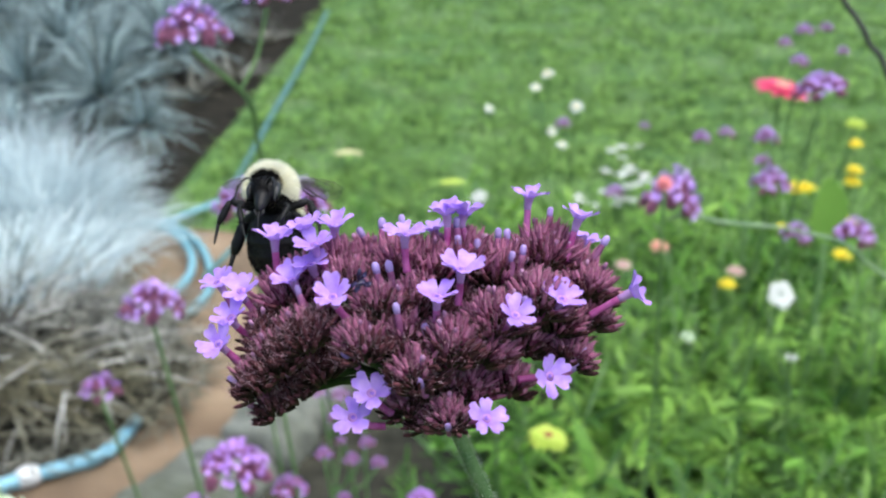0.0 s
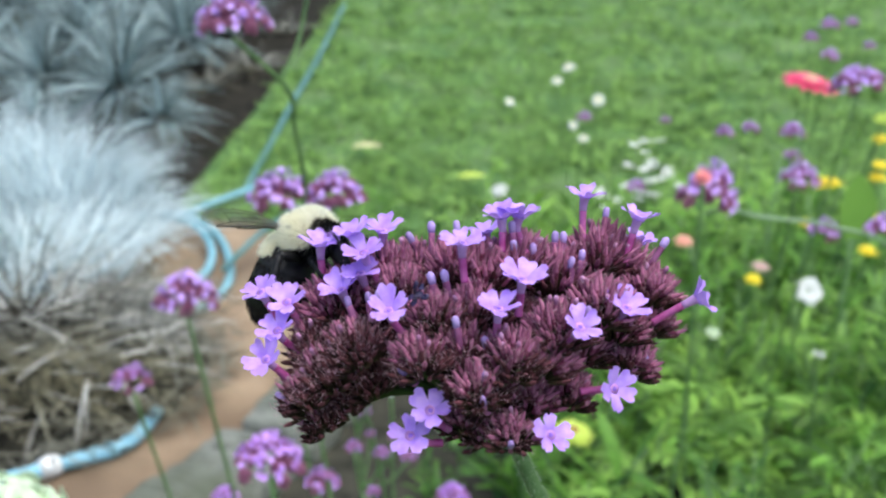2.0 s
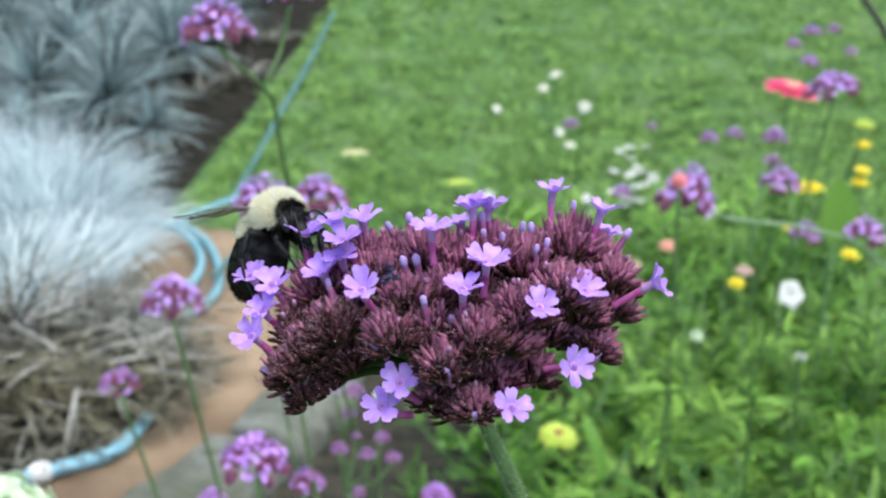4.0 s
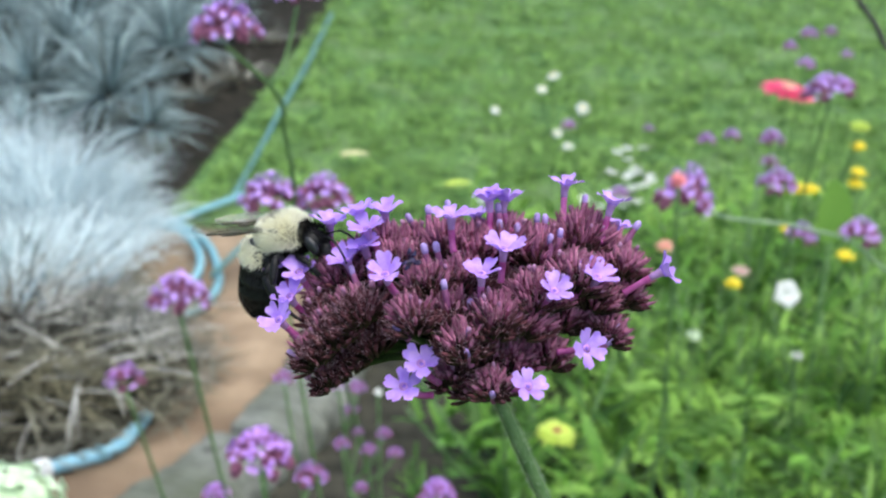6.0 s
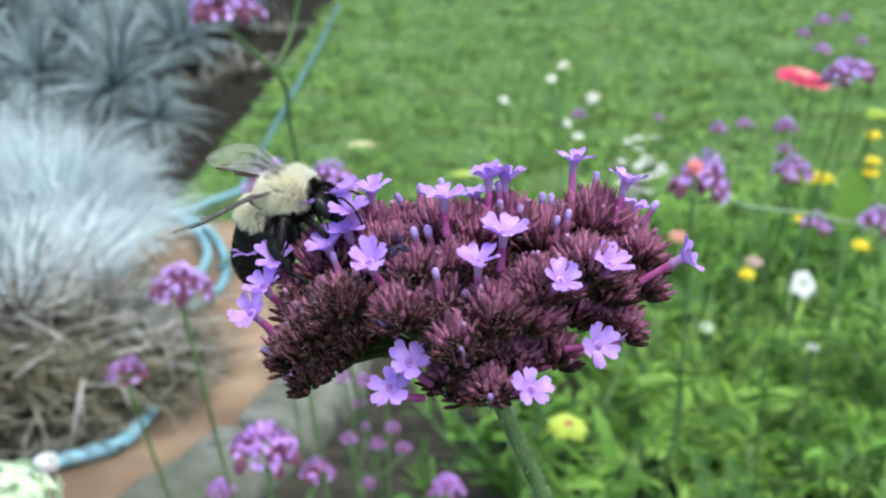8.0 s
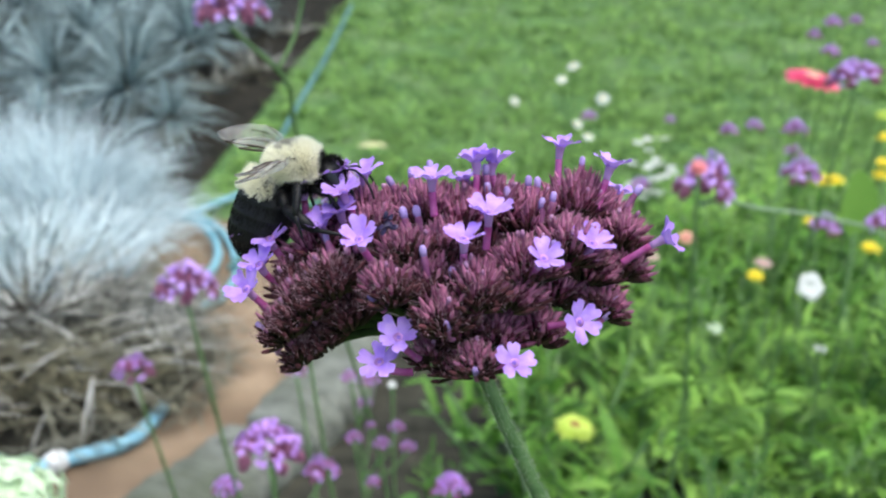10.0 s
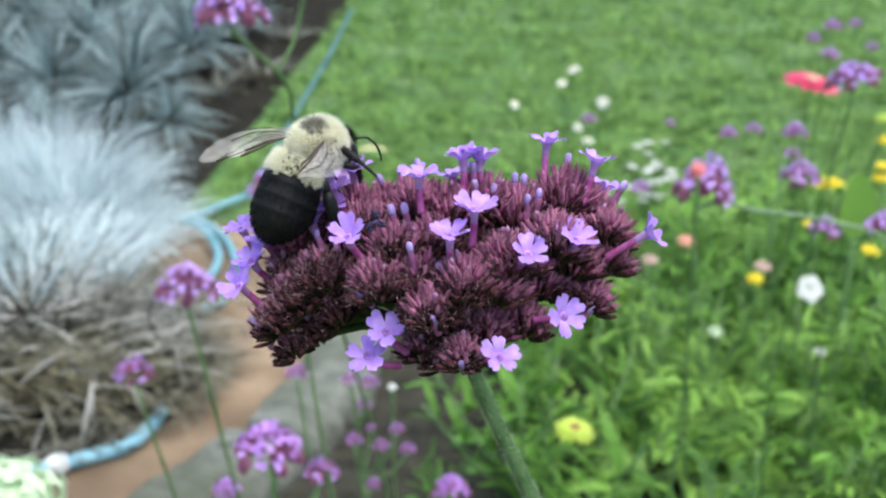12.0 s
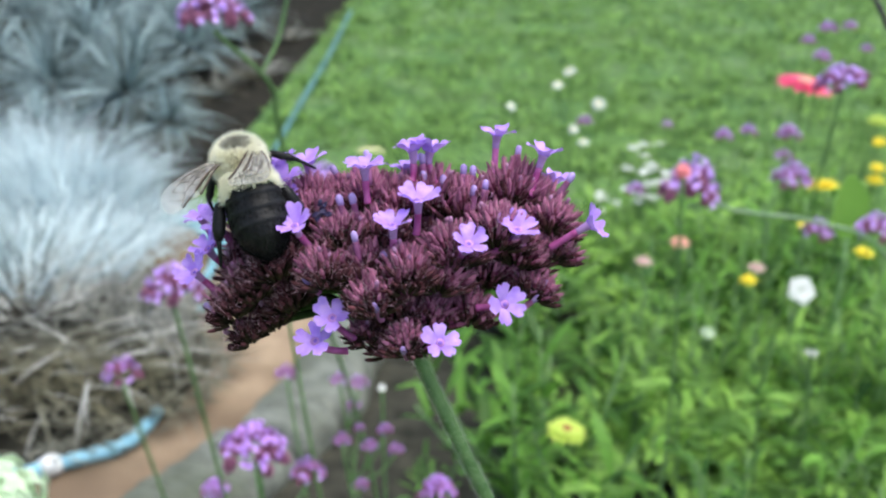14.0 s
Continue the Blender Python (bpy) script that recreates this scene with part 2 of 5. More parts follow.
class Geo:
    """Vertices and faces gathered for one mesh."""

    def __init__(self):
        self.v, self.f = [], []

    def ring_skin(self, rings, closed_ends=True):
        n = len(rings[0])
        o = len(self.v)
        for r in rings:
            self.v += [tuple(p) for p in r]
        for i in range(len(rings) - 1):
            for k in range(n):
                a, b = o + i * n + k, o + i * n + (k + 1) % n
                self.f.append((a, b, b + n, a + n))
        if closed_ends:
            self.f.append(tuple(o + k for k in reversed(range(n))))
            self.f.append(tuple(o + (len(rings) - 1) * n + k for k in range(n)))

    def tube(self, path, radii, sides=6):
        path = [Vector(p) for p in path]
        rings = []
        a = None
        for i, p in enumerate(path):
            d = (path[min(i + 1, len(path) - 1)] - path[max(i - 1, 0)]).normalized()
            if a is None:
                a, _ = basis(d)
            a = (a - d * a.dot(d)).normalized()
            b = d.cross(a)
            r = radii[i] if hasattr(radii, "__len__") else radii
            rings.append([p + (a * math.cos(6.2832 * k / sides) + b * math.sin(6.2832 * k / sides)) * r for k in range(sides)])
        self.ring_skin(rings)

    def ellipsoid(self, c, r, turn=None, seg=16, rows=10):
        turn = turn or Matrix.Identity(3)
        c = Vector(c)
        rings = []
        for i in range(rows + 1):
            th = math.pi * min(max(i / rows, 0.02), 0.98)
            rings.append([c + turn @ Vector((r[0] * math.sin(th) * math.cos(6.2832 * k / seg), r[1] * math.sin(th) * math.sin(6.2832 * k / seg), -r[2] * math.cos(th))) for k in range(seg)])
        self.ring_skin(rings)

    def blade(self, base, d, length, width, droop, side, steps=3, up=Vector((0, 0, 1))):
        """A flat tapering blade that starts along d and bends down by droop."""
        base, d = Vector(base), Vector(d).normalized()
        s = Vector(side).normalized() * width * 0.5
        p, o = base.copy(), len(self.v)
        for i in range(steps):
            w = 1 - (i / steps) ** 1.5
            self.v += [tuple(p - s * w), tuple(p + s * w)]
            p = p + d * (length / steps)
            d = (d - up * (droop / steps)).normalized()
        self.v.append(tuple(p))
        for i in range(steps - 1):
            a = o + 2 * i
            self.f.append((a, a + 1, a + 3, a + 2))
        a = o + 2 * (steps - 1)
        self.f.append((a, a + 1, a + 2))

    def hair(self, base, d, length, width, rng, curl=0.2):
        base, d = Vector(base), Vector(d).normalized()
        a, b = basis(d)
        w = rng.uniform(0, 6.28)
        s = (a * math.cos(w) + b * math.sin(w)) * width * 0.5
        bend = Vector((rng.uniform(-1, 1), rng.uniform(-1, 1), rng.uniform(-1, 1))) * curl * length
        o = len(self.v)
        mid = base + d * length * 0.55 + bend * 0.3
        self.v += [tuple(base - s), tuple(base + s), tuple(mid + s * 0.75), tuple(mid - s * 0.75), tuple(base + d * length + bend)]
        self.f += [(o, o + 1, o + 2, o + 3), (o + 3, o + 2, o + 4)]

    def leaf(self, base, d, normal, length, width, droop=0.2, fold=0.15, steps=4, notch=0.0):
        """A leaf or petal: two halves folded along a midrib."""
        base, d, nn = Vector(base), Vector(d).normalized(), Vector(normal).normalized()
        s = d.cross(nn).normalized()
        nn = s.cross(d).normalized()
        o = len(self.v)
        p = base.copy()
        for i in range(steps + 1):
            u = i / steps
            w = width * 0.5 * (math.sin(math.pi * min(0.06 + 0.9 * u, 0.97)) ** 0.8)
            tip = d * (-notch * length if i == steps else 0)
            self.v += [tuple(p - s * w + nn * w * fold), tuple(p + tip), tuple(p + s * w + nn * w * fold)]
            p = p + d * length / steps
            d = (d - nn * droop / steps).normalized()
            nn = s.cross(d).normalized()
        for i in range(steps):
            a = o + 3 * i
            self.f += [(a, a + 1, a + 4, a + 3), (a + 1, a + 2, a + 5, a + 4)]

    def mesh(self, name, material, smooth=True, bands=()):
        """bands: further materials for the strips of alike tubes of ten sides and four strips, from foot to tip."""
        me = bpy.data.meshes.new(name)
        me.from_pydata(self.v, [], self.f)
        for m in bands or (material,):
            me.materials.append(m)
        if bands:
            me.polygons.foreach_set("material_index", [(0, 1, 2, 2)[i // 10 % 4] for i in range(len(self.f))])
        if smooth:
            me.polygons.foreach_set("use_smooth", [True] * len(me.polygons))
        me.update()
        return me


def part(name, geo, material, parent, label="", smooth=True):
    ob = new(name, geo if isinstance(geo, bpy.types.Mesh) else geo.mesh(name, material, smooth))
    ob.parent = parent
    return tagged(ob, label)


def thing(name, label, category, m=None, group="", geo=None, material=None, kind=""):
    ob = new(name, geo.mesh(name, material) if geo else None)
    if m is not None:
        ob.matrix_world = m
    return tagged(ob, label, category, group, kind)


def smooth_path(points, n):
    """Points along a smooth line through the given ones (Catmull-Rom)."""
    p = [Vector(q) for q in points]
    p = [p[0] * 2 - p[1]] + p + [p[-1] * 2 - p[-2]]
    res = []
    for i in range(1, len(p) - 2):
        for k in range(n):
            t = k / n
            a, b, c, d = p[i - 1], p[i], p[i + 1], p[i + 2]
            res.append(0.5 * ((2 * b) + (c - a) * t + (2 * a - 5 * b + 4 * c - d) * t * t + (3 * b - a - 3 * c + d) * t ** 3))
    res.append(p[-2])
    return res


def fibonacci(n, lo, rng):
    """n directions spread over a ball from the pole down to height lo."""
    for i in range(n):
        z = 1 - (1 - lo) * (i + 0.5) / n
        a = i * 2.39996 + rng.uniform(-0.15, 0.15)
        r = math.sqrt(max(0, 1 - z * z))
        yield Vector((r * math.cos(a), r * math.sin(a), z))


def frame_of(axis):
    a, b = basis(axis)
    return Matrix((a, b, Vector(axis).normalized())).transposed()


# ------------------------------------------------------------------ the ground
EDGE = [(-0.30, 60), (-0.45, 9.0), (-0.505, 5.5), (-0.53, 4.7), (-0.585, 3.9), (-0.60, 3.3), (-0.63, 2.8), (-0.645, 2.5), (-0.62, 2.36)]  # lawn against the planting bed
KERB = [(-0.47, 2.33), (-0.42, 2.31), (-0.39, 2.19), (-0.33, 2.11), (-0.265, 2.02), (-0.24, 1.90), (-0.25, 1.78), (-0.266, 1.603), (-0.30, 1.529), (-0.33, 1.444), (-0.352, 1.38), (-0.358, 1.345), (-0.38, 1.296), (-0.41, 1.24), (-0.43, 1.1), (-0.44, 0.9), (-0.45, 0.4), (-0.45, -0.7)]  # outer side of the path


def flat(name, outline, z, material, label, category):
    g = Geo()
    g.v = [(x, y, z) for x, y in outline]
    g.f = [tuple(range(len(outline)))]
    return thing(name, label, category, None, "", g, material, "structure")


def ground():
    g = Geo()
    s = 400.0
    g.v = [(-s, -s, -0.012), (s, -s, -0.012), (s, s, -0.012), (-s, s, -0.012)]
    g.f = [(0, 1, 2, 3)]
    thing("ground", "mown green lawn turf reaching to the horizon", "lawn", None, "", g, M["lawn"], "structure")
    # bed of soil with the fescues
    flat("soil_bed", EDGE[1:] + [(-0.62, 2.2), (-0.7, 1.0), (-0.8, 0.6), (-1.3, 0.7), (-1.75, 1.4), (-2.1, 2.4), (-2.6, 3.6), (-2.9, 5.2), (-2.7, 7.2), (-1.9, 8.6)], -0.006, M["soil"], "dark brown soil of the fescue bed", "soil")
    # path
    flat("path", KERB + [(-1.3, -0.7), (-1.3, 1.0), (-0.95, 2.1), (-0.60, 2.36)], 0.0, M["path"], "orange-brown weathered paving of a narrow garden path", "path")
    # soil of the flower bed
    flat("flower_bed", [(x + 0.07, y) for x, y in KERB[1:]] + [(-0.2, -0.55), (0.35, -0.3), (0.8, 0.3), (1.05, 1.0), (1.1, 1.6), (0.95, 2.0), (0.5, 2.1), (0.1, 2.2), (-0.1, 2.25)], -0.004, M["bed"], "dark damp soil of the mixed flower bed", "soil")


ground()


def kerb():
    ob = thing("kerb", "weathered grey concrete edging stones between path and flower bed", "kerb", kind="structure")
    line = smooth_path([(x, y, 0) for x, y in KERB[1:]], 12)
    # each stone from one y to the next, set a little out of line
    for far, near, shift, turn in ((1.80, 1.432, 0.0, 0.02), (1.424, 1.16, -0.022, -0.03), (1.15, 0.78, 0.0, 0.0), (0.77, 0.36, 0.006, 0.0), (0.35, -0.7, 0.0, 0.0)):
        row = [p for p in line if near <= p.y <= far]
        g, rings = Geo(), []
        for i, p in enumerate(row):
            d = (row[min(i + 1, len(row) - 1)] - row[max(i - 1, 0)]).normalized()
            s = Vector((-d.y, d.x, 0))
            end = min(i, len(row) - 1 - i)
            pinch = 0.010 if end == 0 else 0.003 if end == 1 else 0.0
            w = 0.122 + 0.005 * math.sin(i * 0.5)
            h = 0.002 * math.sin(i * 0.7) + 0.0015 * math.sin(i * 1.9 + far) - pinch * 0.6
            prof = [(-0.004, -0.03), (-0.001, 0.030), (0.003, 0.039), (0.010, 0.044), (0.04, 0.047), (w * 0.7, 0.045), (w - 0.012, 0.036), (w, 0.020), (w + 0.008, -0.03)]
            off = shift + turn * (i / len(row) - 0.5)
            rings.append([p + s * (a + off + (pinch if a < 0.03 else -pinch if a > w * 0.7 else 0)) + Vector((0, 0, z + (h if z > 0 else 0))) for a, z in prof])
        g.ring_skin(rings)
        part("kerb_stone", g, M["kerb"], ob)


kerb()


def lawn_grass():
    rng = random.Random(5)
    g = Geo()
    for _ in range(64000):
        y = 2.0 + 4.2 * rng.random() ** 1.25
        x = rng.uniform(-0.65, 0.46 * y + 0.25)
        if x < -0.62 + 0.03 * (y - 2) or (x < -0.16 - 0.75 * (y - 2.0) and y < 2.34):
            continue
        a = rng.choice((0.0, 3.14)) + rng.gauss(0, 0.75)
        k = noise.noise(Vector((x * 7, y * 7, 0)))
        if noise.noise(Vector((x * 9, y * 4, 5))) < -0.12 and rng.random() < 0.7:
            continue
        h = rng.uniform(0.02, 0.045) * (1 + 0.9 * k)
        lean = rng.uniform(0.6, 2.8)
        d = Vector((math.cos(a) * lean, math.sin(a) * lean, 1))
        g.blade((x, y, -0.012), d, h * 1.3, rng.uniform(0.005, 0.011), rng.uniform(0.2, 1.2), (-math.sin(a), math.cos(a), 0), 2)
    thing("lawn_grass", "short mown green lawn grass", "grass", None, "", g, M["grass"], "stuff")


lawn_grass()


def garden_hose():
    ob = thing("garden_hose", "light blue garden hose lying looped on path and lawn edge", "hose")
    g = Geo()
    g.tube(smooth_path([(-0.484, 4.85, 0.012), (-0.482, 4.39, 0.012), (-0.484, 3.906, 0.009), (-0.492, 3.583, 0.003), (-0.50, 3.306, -0.001), (-0.502, 3.01, -0.003), (-0.506, 2.758, -0.004), (-0.509, 2.548, -0.005)], 8), 0.0080, 8)
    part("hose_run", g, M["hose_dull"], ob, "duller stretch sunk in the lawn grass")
    g = Geo()
    g.tube(smooth_path([(-0.74, 2.165, 0.02), (-0.63, 2.309, 0.014), (-0.558, 2.421, 0.012), (-0.499, 2.51, 0.01), (-0.458, 2.576, 0.006), (-0.392, 2.657, -0.01)], 8), 0.0078, 8)
    part("hose_run", g, M["hose"], ob)
    g = Geo()
    g.tube(smooth_path([(-0.80, 2.15, 0.012), (-0.72, 2.32, 0.012), (-0.635, 2.36, 0.012), (-0.578, 2.325, 0.012), (-0.50, 2.21, 0.012), (-0.451, 2.06, 0.012), (-0.444, 1.953, 0.012), (-0.469, 1.873, 0.014), (-0.52, 1.84, 0.02), (-0.60, 1.85, 0.03)], 8), 0.0088, 8)
    part("hose_loop", g, M["hose"], ob)
    g = Geo()
    g.tube(smooth_path([(-0.75, 2.2, 0.03), (-0.66, 2.28, 0.03), (-0.58, 2.26, 0.03), (-0.515, 2.16, 0.03), (-0.485, 2.05, 0.03), (-0.495, 1.95, 0.03), (-0.55, 1.90, 0.03), (-0.62, 1.90, 0.03)], 8), 0.0088, 8)
    part("hose_loop", g, M["hose"], ob)
    g = Geo()
    g.tube(smooth_path([(-0.454, 2.006, 0.03), (-0.402, 2.15, 0.05), (-0.348, 2.303, 0.045), (-0.31, 2.40, 0.02), (-0.27, 2.46, -0.02)], 8), 0.0058, 8)
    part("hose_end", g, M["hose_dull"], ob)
    # the pale stretch round the dry mound
    g = Geo()
    g.tube(smooth_path([(-0.80, 1.28, 0.03), (-0.66, 1.30, 0.02), (-0.60, 1.331, 0.016), (-0.564, 1.361, 0.014), (-0.523, 1.384, 0.014), (-0.484, 1.415, 0.014), (-0.466, 1.47, 0.014), (-0.463, 1.526, 0.014), (-0.475, 1.62, 0.02), (-0.52, 1.72, 0.03)], 8), 0.0105, 10)
    sl = part("hose_sleeve", g, M["hose_pale"], ob, "pale blue stretch of hose")
    g = Geo()
    g.tube([(-0.582, 1.345, 0.016), (-0.575, 1.351, 0.016), (-0.566, 1.357, 0.016), (-0.558, 1.362, 0.016)], [0.013, 0.0155, 0.0155, 0.013], 12)
    part("connector", g, M["plastic"], ob, "white plastic hose connector")
    g = Geo()
    g.tube([(-0.503, 1.397, 0.014), (-0.497, 1.402, 0.014)], 0.0125, 12)
    part("clamp", g, M["hose"], ob)


garden_hose()


# ------------------------------------------------------------------ fescues and the dry mound
def tuft(x, y, n, length, width, material, name, label, seed, spread=1.3, droop=0.9, group="fescue tufts", core=0.05, lift=0.0, base=-0.005):
    """A clump of blades; spread 0 makes a ball of needles round a point at the height lift."""
    rng = random.Random(seed)
    upright, drooping = Geo(), Geo()
    for _ in range(n):
        a = rng.uniform(0, 6.283)
        lean = spread * rng.random() ** 0.6
        r = core * math.sqrt(rng.random())
        d = Vector((math.cos(a) * lean, math.sin(a) * lean, 1))
        b = Vector((r * math.cos(a + rng.uniform(-1, 1)), r * math.sin(a + rng.uniform(-1, 1)), base))
        if not spread:
            z = rng.uniform(-0.25, 1)
            d = Vector((math.cos(a) * math.sqrt(1 - z * z), math.sin(a) * math.sqrt(1 - z * z), z))
            b = d * 0.02 + Vector((0, 0, lift))
        g = drooping if spread and lean > spread * 0.62 else upright
        g.blade(b, d, length * rng.uniform(0.6, 1.1), width * rng.uniform(0.7, 1.3), droop * rng.uniform(0.5, 1.5), (-math.sin(a), math.cos(a), rng.uniform(-0.6, 0.6)), 4)
    ob = thing(name, label, "grass", Matrix.Translation((x, y, 0)), group)
    part("foliage", upright, material, ob)["kind"] = "stuff"
    if drooping.v:
        part("drooping_foliage", drooping, material, ob, "leaves arching out to the ground")["kind"] = "stuff"
    if not spread:
        g = Geo()
        g.ellipsoid((0, 0, lift * 0.5), (0.05, 0.05, lift * 0.6), None, 10, 6)
        part("crown", g, M["straw"], ob)
    return ob


TUFTS = [(-1.67, 4.40), (-1.28, 3.84), (-0.95, 3.15), (-1.16, 4.45), (-0.92, 3.80), (-1.20, 3.25), (-1.50, 3.60), (-2.0, 4.0), (-1.55, 5.0), (-0.95, 5.1), (-1.85, 3.3), (-1.1, 2.85), (-1.45, 2.95), (-1.05, 3.55), (-1.35, 4.2), (-0.88, 4.35), (-1.75, 4.8), (-1.0, 4.1), (-0.77, 2.86)]


def fescues():
    for i, (x, y) in enumerate(TUFTS):
        tuft(x, y, 190 if y > 2.88 else 130, 0.23 + 0.03 * (i % 3) if y > 2.88 else 0.15, 0.0095 if y > 2.88 else 0.007, M["fescue"], "fescue", "blue-grey fescue tuft of stiff radiating needle leaves", 20 + i, 0, 0.55, lift=0.08)
    tuft(-0.90, 2.40, 1500, 0.27, 0.004, M["silver"], "fescue", "large pale silvery fescue tuft with fine drooping leaves", 50, 1.5, 1.1, core=0.12)
    tuft(-0.78, 2.21, 1100, 0.23, 0.004, M["silver"], "fescue", "pale silvery fescue tuft leaning over the hose", 51, 1.6, 1.2, core=0.12)
    tuft(-1.12, 2.62, 900, 0.24, 0.004, M["silver"], "fescue", "pale silvery fescue tuft among blue-grey ones", 52, 1.4, 1.0, core=0.12)
    for i, (x, y) in enumerate([(-0.70, 3.75), (-0.80, 3.52), (-0.68, 4.35)]):
        tuft(x, y, 60, 0.16, 0.008, M["straw"], "dry_tuft", "small withered brown tuft on bare soil", 55 + i, 2.6, 0.8)
    tuft(-0.746, 1.776, 170, 0.17, 0.0055, M["fescue"], "fescue", "grey-green fescue tuft spreading over the dry mound", 53, 1.9, 0.8, core=0.03, base=0.09)
    # dying tuft: a low mound of dry stems
    rng = random.Random(60)
    g = Geo()
    rings = []
    for i in range(9):
        r = 0.29 * math.cos(i / 8 * 1.5) + 0.005
        rings.append([Vector((r * math.cos(k / 28 * 6.2832) * (1 + 0.08 * math.sin(3 * k)), r * math.sin(k / 28 * 6.2832) * (1 + 0.08 * math.cos(2 * k)), 0.11 * math.sin(i / 8 * 1.5) - 0.004)) for k in range(28)])
    g.ring_skin(rings)
    mound = thing("dry_fescue", "dying fescue mound of matted grey-brown straw", "grass", Matrix.Translation((-0.71, 1.655, 0)), "fescue tufts")
    part("core", g, M["soil"], mound)
    g = Geo()
    for _ in range(1700):
        a, r = rng.uniform(0, 6.283), 0.28 * math.sqrt(rng.random())
        z = 0.11 * math.sqrt(max(0, 1 - (r / 0.31) ** 2))
        b = a + rng.uniform(-1.6, 1.6)
        lean = rng.uniform(0.5, 3.5)
        d = Vector((math.cos(b) * lean, math.sin(b) * lean, rng.uniform(0.2, 1)))
        g.blade((r * math.cos(a), r * math.sin(a), z), d, rng.uniform(0.06, 0.17), rng.uniform(0.0022, 0.0060), rng.uniform(0.3, 1.6), (-math.sin(b), math.cos(b), rng.uniform(-0.5, 0.5)), 4)
    for _ in range(900):
        a = rng.uniform(3.0, 6.6)
        r = rng.uniform(0.25, 0.335)
        b = rng.uniform(0, 6.283)
        d = Vector((math.cos(b), math.sin(b), rng.uniform(0.02, 0.35)))
        g.blade((r * math.cos(a), r * math.sin(a), 0.004 + 0.03 * rng.random()), d, rng.uniform(0.03, 0.08), rng.uniform(0.002, 0.005), rng.uniform(0.0, 0.4), (-math.sin(b), math.cos(b), 0.3), 3)
    part("straw", g, M["straw"], mound)["kind"] = "stuff"
    g = Geo()
    for _ in range(240):
        a, r = rng.uniform(0, 6.283), 0.26 * math.sqrt(rng.random())
        z = 0.115 * math.sqrt(max(0, 1 - (r / 0.31) ** 2))
        b = a + rng.uniform(-1.2, 1.2)
        d = Vector((math.cos(b) * 2, math.sin(b) * 2, rng.uniform(0.3, 1.4)))
        g.blade((r * math.cos(a), r * math.sin(a), z), d, rng.uniform(0.08, 0.20), rng.uniform(0.0025, 0.0048), rng.uniform(0.2, 1.0), (-math.sin(b), math.cos(b), rng.uniform(-0.5, 0.5)), 4)
    part("bleached_straw", g, M["straw_pale"], mound, "bleached pale straw")["kind"] = "stuff"
    g = Geo()
    for _ in range(420):
        a = rng.uniform(0.8, 3.6)
        b = a + rng.uniform(-0.5, 0.5)
        r = 0.2 * math.sqrt(rng.random())
        g.blade((r * math.cos(a), r * math.sin(a), 0.09), (math.cos(b), math.sin(b), 0.9), rng.uniform(0.15, 0.3), 0.004, 1.2, (-math.sin(b), math.cos(b), 0.3), 4)
    part("living_foliage", g, M["silver"], mound, "silvery living leaves")["kind"] = "stuff"


fescues()


# ------------------------------------------------------------------ verbenas behind
def far_head_meshes(seed, clusters, petal):
    """The calyces and florets of a verbena head 4 cm across, about its own base."""
    rng = random.Random(seed)
    gc, gp = Geo(), Geo()
    for i in range(clusters):
        a, r = i * 2.4 + rng.uniform(-0.4, 0.4), 0.0175 * math.sqrt((i + 0.3) / clusters) * rng.uniform(0.85, 1.12)
        c = Vector((r * math.cos(a), r * math.sin(a), 0.014 - 34 * r * r + rng.uniform(-0.0025, 0.002)))
        axis = (c - Vector((0, 0, -0.014))).normalized()
        fr = frame_of(axis)
        for d in fibonacci(22, 0.0, rng):
            d = fr @ d
            b = c + d * 0.0012
            gc.tube([b, b + d * 0.0020, b + (d * 0.6 + axis * 0.4).normalized() * 0.0042], [0.0006, 0.0008, 0.0003], 4)
    n = int(clusters * 2.5)
    for i in range(n):
        a, r = i * 2.39996 + rng.uniform(-0.4, 0.4), 0.0200 * math.sqrt((i + 0.4) / n) * rng.uniform(0.9, 1.08)
        c = Vector((r * math.cos(a), r * math.sin(a), 0.0215 - 36 * r * r + rng.uniform(-0.002, 0.002)))
        d = (c - Vector((0, 0, -0.006)) + Vector((rng.uniform(-1, 1), rng.uniform(-1, 1), rng.uniform(-0.5, 1))) * 0.010).normalized()
        gp.tube([c - d * 0.004, c], [0.0004, 0.0005], 4)
        u, w = basis(d)
        o = rng.uniform(0, 6.28)
        for k in range(5):
            e = u * math.cos(o + k * 1.2566) + w * math.sin(o + k * 1.2566)
            gp.leaf(c, e + d * 0.35, d, 0.0025, 0.0023, 0.5, 0.1, 2)
    return gc.mesh("calyces", M["far_calyx"]), gp.mesh("florets", petal)


FAR = [far_head_meshes(70, 24, M["far_petal"]), far_head_meshes(71, 20, M["far_petal"]), far_head_meshes(72, 26, M["far_petal_b"]), far_head_meshes(73, 11, M["far_petal_b"])]


